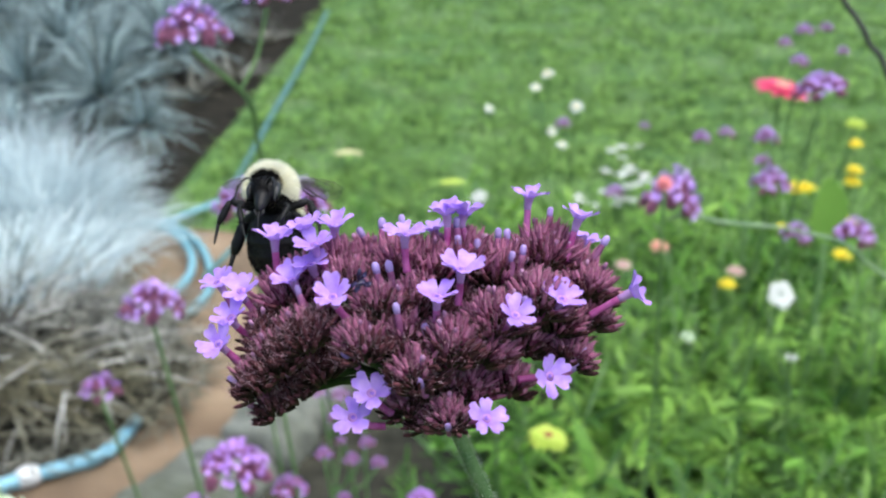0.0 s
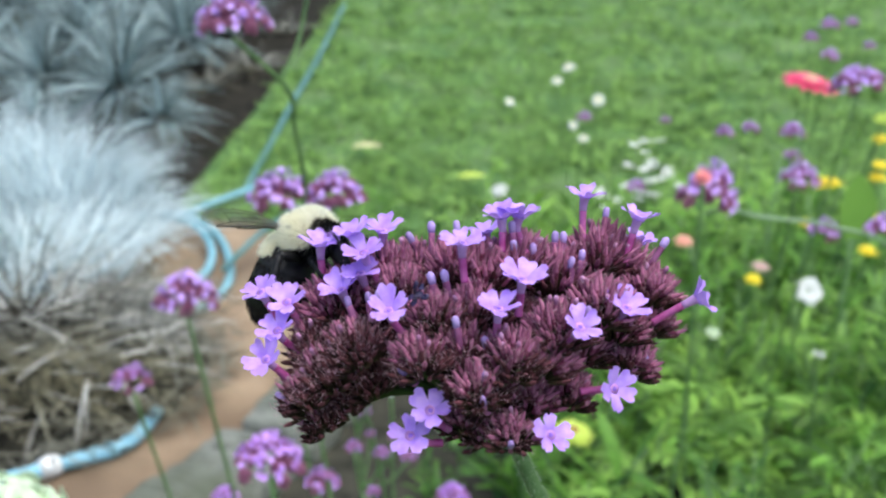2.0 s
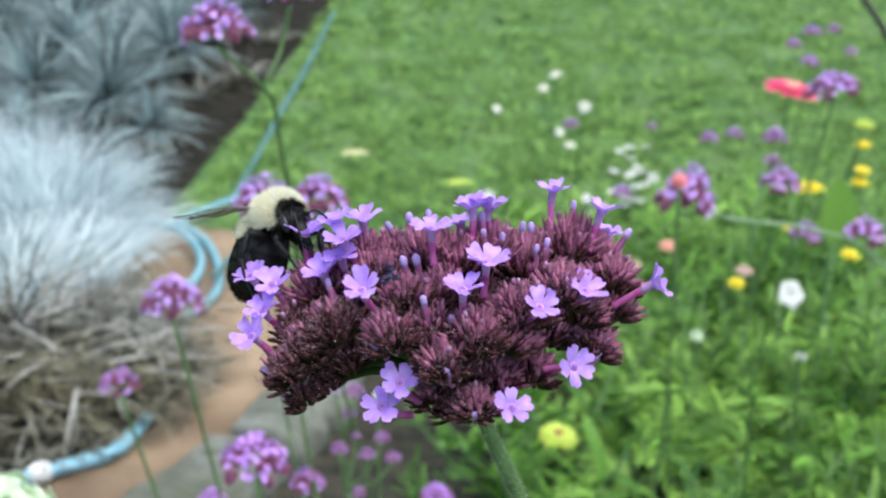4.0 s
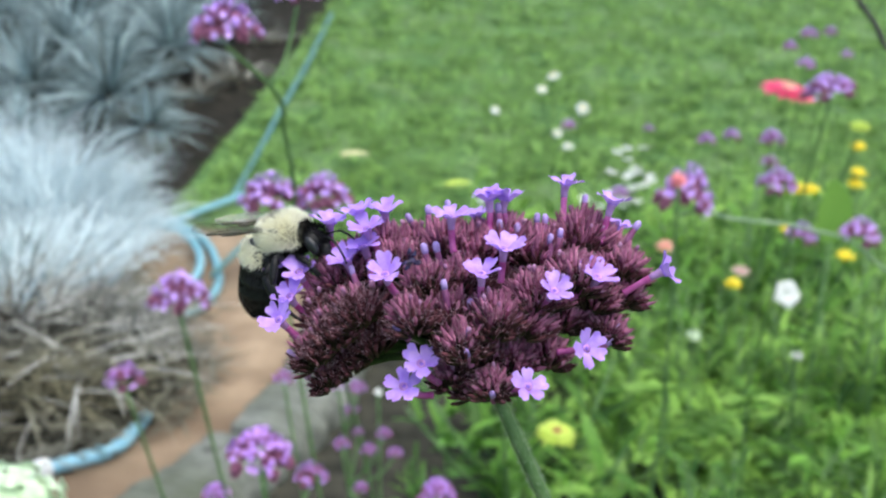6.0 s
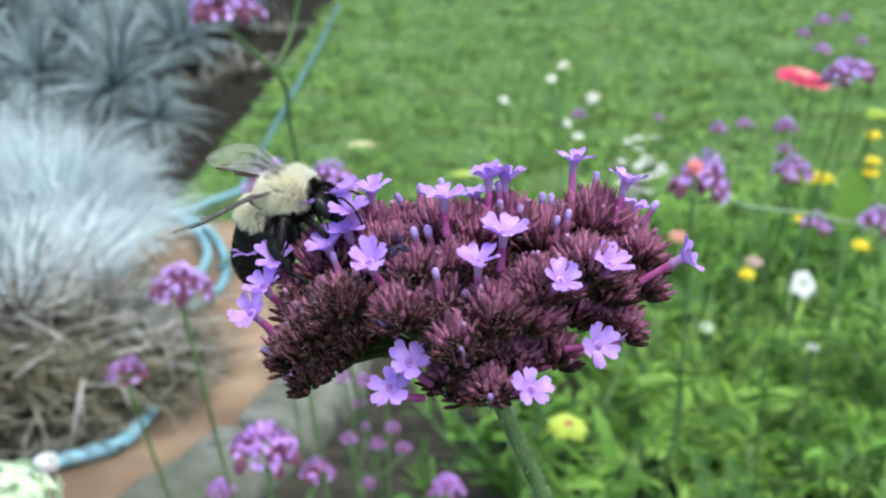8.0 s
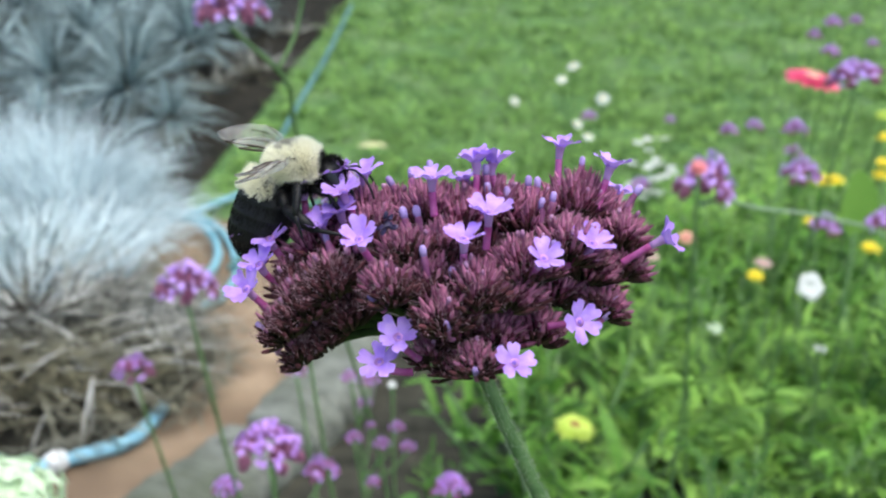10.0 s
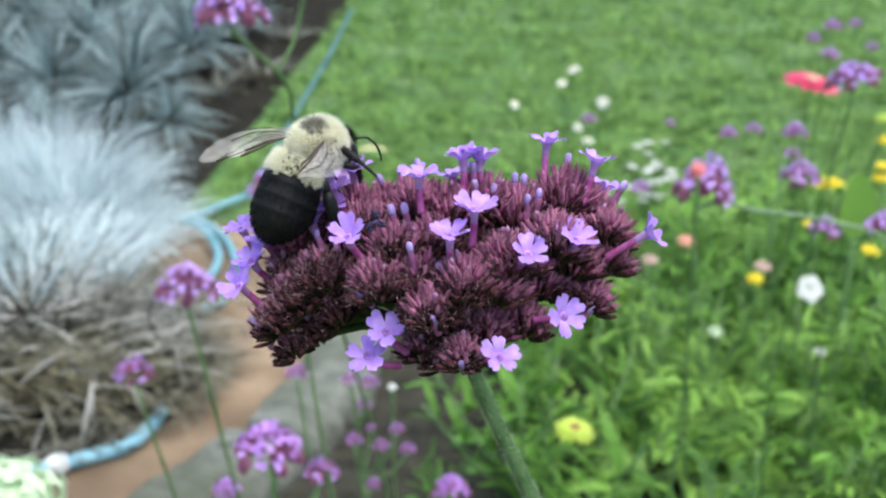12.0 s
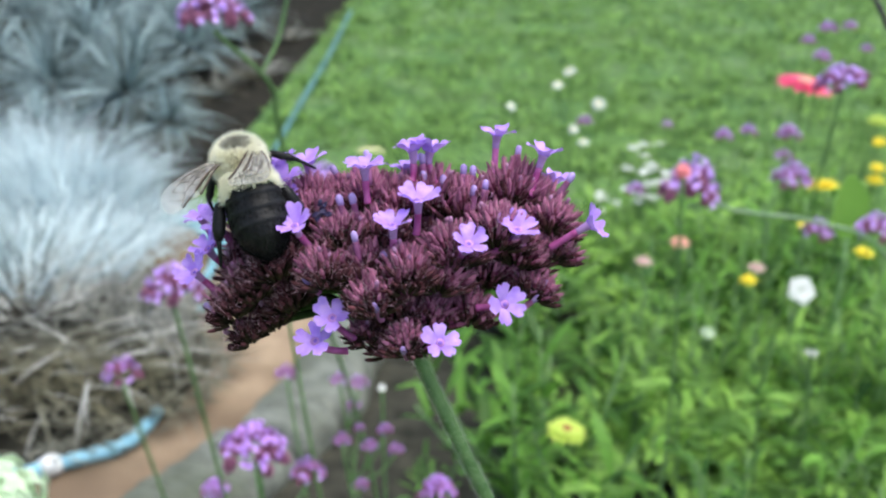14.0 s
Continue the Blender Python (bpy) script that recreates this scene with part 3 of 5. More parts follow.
def verbena(x, y, z, size=1.0, kind=0, lean=(0.0, 0.0), tilt=(0, 0), foot=(0.0, 0.0), label="slender verbena with a small domed lilac flower head", extra=(), bend=None, tall=1.3, stalk="far_stem", thick=1.0):
    """One stalk from the ground to a head at (x, y, z); extra heads fork off it."""
    ob = thing("verbena", label, "flower", Matrix.Translation((x + foot[0], y + foot[1], -0.004)), "verbenas")
    top = Vector((-foot[0], -foot[1], z + 0.004))
    g = Geo()
    mid = top * 0.5 + Vector((lean[0], lean[1], 0))
    pts = [Vector((0, 0, 0)), mid, top] if not bend else [Vector((0, 0, 0))] + [Vector(b) - Vector((x + foot[0], y + foot[1], 0)) for b in bend] + [top]
    path = smooth_path(pts, 10)
    g.tube(path, [thick * ((0.0017 if y < 1 else 0.0012) - 0.0005 * i / len(path)) for i in range(len(path))], 6)
    part("stem", g, M[stalk], ob)
    heads = [(top, size, kind, tilt)] + [(Vector((e[0] - x - foot[0], e[1] - y - foot[1], e[2] + 0.004)), e[3], e[4], (0, 0)) for e in extra]
    for i, (p, s, k, tl) in enumerate(heads):
        if i:
            g = Geo()
            j = path[int(len(path) * 0.86)]
            g.tube(smooth_path([j, j * 0.4 + p * 0.6 + Vector((0, 0, -0.008)), p], 6), 0.0010, 5)
            part("side_stem", g, M["far_stem"], ob)
        for me, nm in zip(FAR[k], ("calyx_base", "bloom")):
            h = part(nm, me, None, ob)
            h.matrix_local = Matrix.Translation(p) @ pose(0, 0, 0, tl[0], tl[1], 40 * i + x * 500) @ Matrix.Diagonal((s * 1.12, s * 1.12, s * tall, 1))
            tagged(h, kind="stuff")
    return ob


def verbenas():
    # two-headed stalk over the silvery fescue
    verbena(-0.130, 0.593, 0.772, 0.85, 0, foot=(0.09, 0.25), bend=[(-0.075, 0.83, 0.35), (-0.1065, 0.69, 0.622), (-0.1053, 0.66, 0.6716), (-0.1065, 0.635, 0.7165), (-0.1073, 0.62, 0.7421)], label="tall slender verbena with two lilac flower heads", extra=[(-0.0956, 0.63, 0.787, 0.6, 1)])
    verbena(-0.1261, 0.6976, 0.6375, 0.98, 1, foot=(0.05, 0.1), label="slender verbena with paired lilac flower heads", extra=[(-0.0921, 0.6992, 0.6403, 0.86, 0)])
    verbena(-0.188, 0.675, 0.578, 0.9, 0, foot=(0.05, 0.12), label="slender verbena with a domed lilac flower head")
    verbena(-0.250, 0.742, 0.482, 0.7, 3, foot=(0.06, 0.1), label="slender verbena with a small flat lilac flower head")
    verbena(-0.134, 0.637, 0.480, 1.0, 2, foot=(0.03, 0.05), label="verbena with a broad magenta-lilac flower head", extra=[(-0.105, 0.675, 0.442, 0.6, 3)])
    verbena(-0.092, 0.77, 0.4135, 0.34, 3, foot=(0.03, 0.1), extra=[(-0.0705, 0.767, 0.4104, 0.32, 3), (-0.05, 0.769, 0.4067, 0.3, 3), (-0.0594, 0.78, 0.418, 0.3, 3), (-0.0773, 0.76, 0.3803, 0.3, 3), (-0.0808, 0.79, 0.4145, 0.2, 3)], label="verbena with several small magenta-lilac flower heads")
    verbena(-0.016, 0.715, 0.403, 0.6, 2, foot=(0.02, 0.06))
    verbena(-0.100, 0.833, 0.432, 0.38, 3, foot=(0.03, 0.1), extra=[(-0.085, 0.84, 0.425, 0.4, 3), (-0.09, 0.84, 0.405, 0.3, 3)])
    verbena(-0.152, 0.878, 0.413, 0.45, 3, foot=(0.02, 0.1))
    verbena(-0.191, 0.754, 0.376, 0.5, 2, foot=(0.02, 0.04))
    # to the other side
    verbena(0.157, 0.754, 0.618, 0.92, 0, tall=1.75, tilt=(10, 8), foot=(0.25, 0.25), bend=[(0.4436, 0.9378, 0.4046), (0.3575, 0.91, 0.5281), (0.2768, 0.84, 0.5793), (0.2141, 0.78, 0.6084), (0.1919, 0.76, 0.6181), (0.1699, 0.742, 0.6295)], stalk="pale_stem", thick=1.0, label="leaning verbena with a domed lilac flower head on a bent stalk")
    verbena(0.314, 0.933, 0.658, 1.0, 0, tall=0.95, tilt=(0, 14), foot=(0.05, 0.4), label="tall verbena with a broad lilac flower head beside the zinnia")
    verbena(0.429, 1.122, 0.452, 1.0, 1, foot=(0.04, 0.4))
    verbena(0.403, 1.288, 0.602, 0.5, 1, foot=(0.08, 0.4))
    verbena(0.355, 1.188, 0.486, 1.0, 1, foot=(0.08, 0.4), extra=[(0.345, 1.19, 0.515, 0.5, 3)])
    verbena(0.429, 1.308, 0.380, 0.9, 1, foot=(0.08, 0.35))
    for i, (x, y, z, s) in enumerate([(0.449, 1.546, 0.434, 1.3), (0.468, 1.838, 0.356, 1.1), (0.448, 1.931, 0.32, 1.2), (0.229, 2.13, 0.29, 1.1), (0.454, 2.52, 0.175, 0.9), (0.297, 1.893, 0.233, 1.3), (0.535, 1.796, 0.516, 0.9), (0.597, 1.903, 0.512, 1.2), (0.667, 2.007, 0.498, 0.9), (0.627, 1.793, 0.504, 0.8)]):
        verbena(x, y, z, s * 0.6, i % 2, foot=(0.05, 0.22), label="far slender verbena with a small lilac flower head")


verbenas()


# ------------------------------------------------------------------ other flowers
def bloom(name, label, x, y, z, size, material, layers, centre=None, tilt=(0, 0), foot=(0.02, 0.2), petals=13, cup=0.25, stem=0.0014, group="", narrow=0.42, rise=0.12, droop=0.7):
    rng = random.Random(int(x * 7919 + y * 104729) % 100000)
    ob = thing(name, label, "flower", Matrix.Translation((x + foot[0], y + foot[1], -0.004)), group)
    top = Vector((-foot[0], -foot[1], z + 0.004))
    g = Geo()
    g.tube(smooth_path([(0, 0, 0), top * 0.55 + Vector((rng.uniform(-0.02, 0.02), 0, 0)), top], 8), stem, 6)
    part("stem", g, M["far_stem"], ob)
    m = Matrix.Translation(top) @ pose(0, 0, 0, tilt[0], tilt[1], 0)
    gp = Geo()
    r = size / 2
    for k in range(layers):
        f = 1 - 0.62 * k / max(1, layers)
        for i in range(petals):
            a = i / petals * 6.2832 + k * 0.3 + rng.uniform(-0.08, 0.08)
            e = Vector((math.cos(a), math.sin(a), cup + rise * k))
            b = Vector((math.cos(a), math.sin(a), 0)) * r * 0.12 + Vector((0, 0, 0.002 * k))
            gp.leaf(b, e, (-e.x * e.z, -e.y * e.z, 1), r * f * rng.uniform(0.85, 1.05), r * narrow, droop, 0.12, 3)
            if petals * layers < 70:
                part("petal", gp, material, ob).matrix_local = m
                gp = Geo()
    if gp.v:
        part("corolla", gp, material, ob).matrix_local = m
    if centre:
        g = Geo()
        g.ellipsoid((0, 0, r * 0.12), (r * 0.3, r * 0.3, r * 0.16), None, 12, 8)
        part("centre", g, centre, ob).matrix_local = m
    return ob


def feverfew():
    """Loose sprays of little white flowers."""
    rng = random.Random(95)
    for x, y, z in ((0.33, 2.0, 0.265), (0.30, 1.93, 0.25), (0.35, 1.92, 0.245)):
        ob = thing("feverfew", "loose spray of tiny white feverfew flowers on thin stalks", "flower", Matrix.Translation((x, y + 0.05, -0.004)), "feverfews")
        for _ in range(9):
            top = Vector((rng.uniform(-0.04, 0.04), -0.05 + rng.uniform(-0.03, 0.03), z + rng.uniform(-0.04, 0.03)))
            g = Geo()
            g.tube(smooth_path([Vector((0, 0, 0)), Vector((top.x * 0.2, top.y * 0.3, z * 0.6)), top], 5), 0.0008, 5)
            st = part("stalk", g, M["far_stem"], ob)
            g = Geo()
            for i in range(8):
                a = i * 0.7854
                g.leaf(top, (math.cos(a), math.sin(a), rng.uniform(0, 0.6)), (0, 0, 1), rng.uniform(0.009, 0.015), 0.008, 0.4, 0.1, 2)
            part("flower", g, M["white"], st)


feverfew()


def flowers():
    bloom("zinnia", "coral-pink double zinnia on an upright stalk", 0.426, 1.423, 0.543, 0.071, M["pink"], 3, M["peach"], (4, 10), petals=15, cup=0.02, rise=0.07, droop=0.25)
    for i, (x, y, z, s) in enumerate([(0.526, 1.615, 0.346, 0.064), (0.642, 1.719, 0.32, 0.036), (0.646, 1.726, 0.337, 0.034), (0.562, 1.783, 0.217, 0.036), (0.371, 1.379, 0.294, 0.03), (0.556, 1.489, 0.29, 0.035), (0.682, 1.837, 0.346, 0.034), (0.66, 1.75, 0.24, 0.03)]):
        bloom("marigold", "golden yellow marigold flower on a thin stalk", x, y, z, s * 0.78, M["yellow"], 3, None, (8 if i else -6, 5 * (i % 3) - 5), petals=14, cup=0.0, group="marigolds", rise=0.07, droop=0.3)
    for i, (x, y, z, s) in enumerate([(0.208, 2.265, 0.362, 0.036), (0.185, 2.254, 0.337, 0.03), (0.096, 2.334, 0.272, 0.027), (0.255, 2.144, 0.327, 0.044), (0.227, 2.116, 0.26, 0.03), (0.262, 2.078, 0.163, 0.05), (0.068, 2.076, 0.168, 0.055), (0.217, 2.222, 0.255, 0.026), (0.257, 2.07, 0.143, 0.04)]):
        bloom("daisy", "small white daisy with a yellow eye on a thin stalk", x, y, z, s * (0.8 if s < 0.04 else 0.62), M["white"], 2, M["yellow"] if s < 0.048 else None, (15 + 11 * (i % 4), 22 * (i % 3) - 22), petals=9, cup=0.1, group="daisies")
    bloom("cosmos", "white cup-shaped cosmos flower", 0.381, 1.191, 0.362, 0.034, M["white"], 2, None, (50, 10), petals=5, cup=0.35, narrow=1.1)
    bloom("daisy", "creamy white small daisy low among leaves", 0.320, 1.352, 0.23, 0.02, M["mint"], 2, None, (20, 0), group="daisies")
    bloom("daisy", "tiny white half-open daisy bud on a long stalk", 0.394, 1.164, 0.294, 0.016, M["white"], 2, None, (10, 0), cup=0.9, group="daisies")
    bloom("daisy", "small pale lime double daisy on a stalk", 0.5385, 1.459, 0.485, 0.028, M["lime"], 3, None, (5, 0), group="daisies")
    bloom("zinnia", "lime-yellow zinnia with a rust-red eye among leaves", 0.1185, 1.127, 0.215, 0.047, M["lime"], 3, M["rust"], (6, 4), petals=14, cup=0.05, rise=0.08, droop=0.3)
    bloom("zinnia", "small peach zinnia flower", 0.300, 1.488, 0.302, 0.028, M["peach"], 3, None, (10, 0))
    bloom("zinnia", "small pale pink zinnia flower", 0.251, 1.478, 0.278, 0.024, M["blush"], 2, None, (10, 0))
    bloom("zinnia", "small pale pink zinnia flower", 0.407, 1.477, 0.27, 0.026, M["blush"], 2, None, (10, 0))
    bloom("zinnia", "salmon-pink zinnia flower beside a verbena head", 0.1458, 0.72, 0.6545, 0.012, M["salmon"], 3, None, (20, -10), foot=(0.04, 0.3))
    bloom("daisy", "tiny white daisy beside a verbena head", -0.1346, 0.655, 0.471, 0.009, M["white"], 2, None, (30, 0), foot=(0.01, 0.1), cup=0.6, group="daisies")
    bloom("daisy", "tiny white daisy beside a verbena head", -0.0708, 0.9, 0.392, 0.008, M["white"], 2, None, (30, 0), foot=(0.01, 0.1), cup=0.6, group="daisies")
    # mint-coloured cluster near the hose connector
    rng = random.Random(90)
    ob = thing("hydrangea", "pale mint-green hydrangea flower cluster", "flower", Matrix.Translation((-0.2265, 0.458, 0.004)))
    g = Geo()
    g.tube(smooth_path([(0, 0.15, -0.02), (0, 0.06, 0.3), (0, 0.0, 0.56)], 8), 0.003, 6)
    part("stem", g, M["far_stem"], ob)
    g = Geo()
    for d in fibonacci(150, -0.6, rng):
        q = rng.uniform(0.72, 1.2)
        p = Vector((0, 0, 0.568)) + Vector((d.x * 0.023, d.y * 0.023, d.z * 0.017)) * q
        u, w = basis(d)
        o = rng.uniform(0, 6)
        for k in range(4):
            e = u * math.cos(o + k * 1.5708) + w * math.sin(o + k * 1.5708)
            g.leaf(p, e + d * rng.uniform(0, 0.5), d, 0.0052, 0.0055, 0.4, 0.1, 3)
    part("bloom", g, M["mint"], ob)["kind"] = "stuff"
    # dark bare stalk at the side
    g = Geo()
    g.tube(smooth_path([(0.42, 0.60, -0.004), (0.30, 0.53, 0.5), (0.205, 0.497, 0.755), (0.184, 0.4962, 0.796), (0.1795, 0.499, 0.8045), (0.168, 0.50, 0.82), (0.15, 0.50, 0.86)], 8), 0.0013, 6)
    thing("bare_stalk", "thin dark bare plant stalk", "stalk", None, "", g, M["twig"])


flowers()


# ------------------------------------------------------------------ foliage of the flower bed
def ferny_plant(seed, fronds, length, material):
    """Divided leaves of narrow leaflets on arching stalks."""
    rng = random.Random(seed)
    g, gs = Geo(), Geo()
    for i in range(fronds):
        a = rng.uniform(0, 6.283)
        el = rng.uniform(0.45, 2.2)
        d = Vector((math.cos(a), math.sin(a), el)).normalized()
        p = Vector((rng.uniform(-0.015, 0.015), rng.uniform(-0.015, 0.015), rng.uniform(0.0, 0.14)))
        n = 11
        L = length * rng.uniform(0.6, 1.25)
        line = [p.copy()]
        turn = rng.uniform(-0.8, 0.8)
        side = Vector((-math.sin(a + turn), math.cos(a + turn), rng.uniform(-0.5, 0.5))).normalized()
        bow = rng.uniform(0.05, 0.14)
        for k in range(n):
            p = p + d * L / n
            d = (d - Vector((0, 0, bow)) + side * rng.uniform(-0.05, 0.05)).normalized()
            line.append(p.copy())
            if k >= 2:
                for s in (-1, 1):
                    if rng.random() < 0.12:
                        continue
                    ln = L * 0.36 * math.sin(math.pi * (k + 0.5) / (n + 1.6)) * rng.uniform(0.6, 1.2)
                    nn = side.cross(d)
                    out = side * s + d * rng.uniform(0.5, 1.3) + Vector((rng.uniform(-1, 1), rng.uniform(-1, 1), rng.uniform(-1, 1))) * 0.25
                    g.leaf(p - d * rng.uniform(0, L * 0.06), out, nn if nn.z > 0 else -nn, ln, ln * rng.uniform(0.13, 0.24), rng.uniform(0.2, 0.9), 0.2, 3)
        g.leaf(p, d, side.cross(d), L * 0.18, L * 0.05, 0.3, 0.2, 3)
        gs.tube(line, [0.0014 - 0.001 * k / n for k in range(n + 1)], 4)
    return g.mesh("leaves", material), gs.mesh("stalks", M["far_stem"])


def broad_plant(seed, leaves, length, height, material):
    """Upright stems with pairs of lance-shaped leaves."""
    rng = random.Random(seed)
    g, gs = Geo(), Geo()
    for s in range(4):
        a = rng.uniform(0, 6.283)
        lean = Vector((math.cos(a), math.sin(a), 0)) * rng.uniform(0.02, 0.12)
        top = lean + Vector((0, 0, height * rng.uniform(0.75, 1.1)))
        gs.tube([Vector((0, 0, 0)), top * 0.5 + lean * 0.1, top], [0.0025, 0.002, 0.0012], 5)
        for i in range(leaves):
            u = 0.15 + 0.85 * i / leaves
            b = i * 1.5708 + rng.uniform(-0.4, 0.4)
            for q in (0, math.pi):
                d = Vector((math.cos(b + q), math.sin(b + q), rng.uniform(0.3, 2.0)))
                ln = length * rng.uniform(0.6, 1.3) * (1.15 - 0.5 * u)
                g.leaf(top * u, d, (-d.x * d.z, -d.y * d.z, 1), ln, ln * rng.uniform(0.13, 0.26), rng.uniform(0.2, 1.1), 0.25, 4)
    return g.mesh("leaves", material), gs.mesh("stalks", M["far_stem"])


def rosette_plant(seed, leaves, length, material):
    """A low ring of rounded stalked leaves."""
    rng = random.Random(seed)
    g, gs = Geo(), Geo()
    for i in range(leaves):
        a = i * 2.4 + rng.uniform(-0.3, 0.3)
        el = rng.uniform(0.3, 1.6)
        d = Vector((math.cos(a), math.sin(a), el)).normalized()
        st = rng.uniform(0.03, 0.10)
        gs.tube([Vector((0, 0, 0)), d * st * 0.5, d * st], [0.0014, 0.0012, 0.001], 4)
        dd = Vector((d.x, d.y, rng.uniform(-0.1, 0.4)))
        ln = length * rng.uniform(0.7, 1.2)
        g.leaf(d * st, dd, (-dd.x * dd.z, -dd.y * dd.z, 1), ln, ln * rng.uniform(0.5, 0.75), 0.6, 0.2, 4)
    return g.mesh("leaves", material), gs.mesh("stalks", M["far_stem"])


def foliage():
    ferns = [ferny_plant(100 + i, 18, 0.085, M[("leaf", "leaf_c")[i % 2]]) for i in range(4)]
    broads = [broad_plant(110 + i, 8, 0.056, 0.19, M[("leaf", "leaf_b", "leaf_c", "leaf")[i]]) for i in range(4)]
    rounds = [rosette_plant(116 + i, 15, 0.038, M[("leaf_b", "leaf_c")[i]]) for i in range(2)]
    kinds = (("marigold_plant", "green bed plant with divided ferny leaves", ferns), ("leafy_plant", "bushy green bed plant with narrow lance-shaped leaves", broads), ("rosette_plant", "low green bed plant with small rounded leaves", rounds))
    rng = random.Random(120)
    for j in range(21):
        for i in range(22):
            x, y = -0.34 + i * 0.085 + rng.uniform(-0.04, 0.04), 0.74 + j * 0.074 + rng.uniform(-0.035, 0.035)
            edge = -0.10 if y < 1.75 else -0.16
            if x < edge - 0.25 * (1.75 - y) * (y < 1.5) or x > 0.46 * y + 0.35:
                continue
            bare = math.hypot((x - 0.18) / 0.2, (y - 1.38) / 0.12) < 1 or math.hypot((x + 0.03) / 0.1, (y - 1.55) / 0.2) < 1
            if min(math.hypot((x - 0.321) / 0.07, (y - 1.294) / 0.10), math.hypot((x - 0.207) / 0.06, (y - 1.371) / 0.08)) < 1:
                continue
            if math.hypot((x + 0.09) / 0.15, (y - 1.62) / 0.24) < 1 and rng.random() < 0.8:
                continue
            if x < 0.04 and y < 1.6 and rng.random() < 0.5:
                continue
            if rng.random() < (0.45 if bare else 0.48 if x < 0.3 and y < 1.15 else 0.34 if y < 1.35 else 0.24):
                continue
            r = rng.random()
            k = 0 if r < (0.32 if x > 0.12 else 0.12) else 1 if r < (0.82 if x > 0.05 else 0.45) else 2
            s = rng.uniform(0.75, 1.5) * (0.72 if x < 0.05 else 1) * (0.7 if y > 1.95 else 1)
            name, label, meshes = kinds[k]
            ob = thing(name, label, "plant", pose(x, y, -0.006, rng.uniform(-6, 6), rng.uniform(-6, 6), rng.uniform(0, 360)), "bed plants")
            lv, st = rng.choice(meshes if x > 0.05 or k < 2 else meshes[:1])
            for me, nm in ((lv, "foliage"), (st, "stalk")):
                h = part(nm, me, None, ob)
                h.matrix_local = Matrix.Scale(s, 4)
                h["kind"] = "stuff"
    shoots = [broad_plant(130 + i, 8, 0.05, 0.36, M[("leaf_c", "leaf")[i % 2]]) for i in range(3)]
    for i in range(26):
        y = 1.25 + 0.8 * rng.random()
        x = rng.uniform(0.24 * y, 0.42 * y)
        ob = thing("leafy_shoot", "tall thin leafy green shoot in the flower bed", "plant", pose(x, y, -0.006, rng.uniform(-8, 8), rng.uniform(-8, 8), rng.uniform(0, 360)), "leafy shoots")
        s = rng.uniform(0.6, 1.05)
        for me, nm in zip(rng.choice(shoots), ("foliage", "stalk")):
            h = part(nm, me, None, ob)
            h.matrix_local = Matrix.Scale(s, 4)
            h["kind"] = "stuff"
    # larger feathery plants
    tall = [ferny_plant(140 + i, 16, 0.13, M["leaf_c"]) for i in range(2)]
    for x, y in [(0.254, 1.344), (0.323, 1.426), (0.336, 1.299), (0.427, 1.462), (0.388, 1.243), (0.474, 1.346), (0.561, 1.5), (0.227, 1.214), (0.5, 1.218), (0.428, 1.166)]:
        ob = thing("marigold_plant", "light green bed plant with long feathery leaves", "plant", pose(x, y, -0.006, rng.uniform(-6, 6), rng.uniform(-6, 6), rng.uniform(0, 360)), "bed plants")
        k = rng.uniform(0.9, 1.2)
        for me, nm in zip(rng.choice(tall), ("foliage", "stalk")):
            h = part(nm, me, None, ob)
            h.matrix_local = Matrix.Scale(k, 4)
            h["kind"] = "stuff"
    # light shoots close behind
    for x, y, k in [(0.23, 1.4, 0.85), (0.27, 1.46, 0.85), (0.285, 1.36, 0.79), (0.202, 1.3, 0.82), (0.306, 1.3, 0.78), (0.369, 1.34, 0.77)]:
        ob = thing("leafy_shoot", "light green leafy shoot in the flower bed", "plant", pose(x, y, -0.006, rng.uniform(-4, 4), rng.uniform(-4, 4), rng.uniform(0, 360)), "leafy shoots")
        for me, nm in zip(shoots[0], ("foliage", "stalk")):
            h = part(nm, me, None, ob)
            h.matrix_local = Matrix.Scale(k, 4)
            h["kind"] = "stuff"
    # plants with a lobed leaf on its stalk
    for x, y, z, L in [(0.218, 1.02, 0.335, 0.055), (0.389, 1.15, 0.323, 0.05), (0.134, 0.92, 0.278, 0.05), (0.294, 1.0, 0.334, 0.05)]:
        ob = thing("lobed_plant", "bed plant with a bright green lobed leaf", "plant", Matrix.Translation((x, y + 0.02, -0.006)), "lobed plants")
        top = Vector((0, -0.02, z))
        g = Geo()
        g.tube(smooth_path([Vector((0, 0, 0)), top * 0.5 + Vector((0.01, 0.01, 0)), top], 6), 0.0014, 5)
        part("stalk", g, M["far_stem"], ob)
        g = Geo()
        turn = rng.uniform(-0.6, 0.6)
        for k in range(7):
            a = turn + (k - 3) * 0.5
            ln = L * (1.1 - 0.16 * abs(k - 3)) * rng.uniform(0.85, 1.1)
            d = Vector((math.sin(a), -math.cos(a) * 0.6, 0.25 + 0.35 * math.cos(a)))
            g.leaf(top, d, (0, -0.45, 1), ln, ln * 0.24, rng.uniform(0.3, 0.9), 0.18, 5)
        part("leaf", g, M["leaf_c"], ob)
    # one broad leaf standing among the marigolds
    ob = thing("broad_leaved_plant", "plant with one broad yellow-green leaf standing up", "plant", Matrix.Translation((0.47, 1.34, -0.006)))
    g = Geo()
    g.tube(smooth_path([(0, 0, 0), (0.0, -0.01, 0.2), (-0.004, -0.03, 0.39)], 6), 0.0022, 6)
    part("stalk", g, M["far_stem"], ob)
    g = Geo()
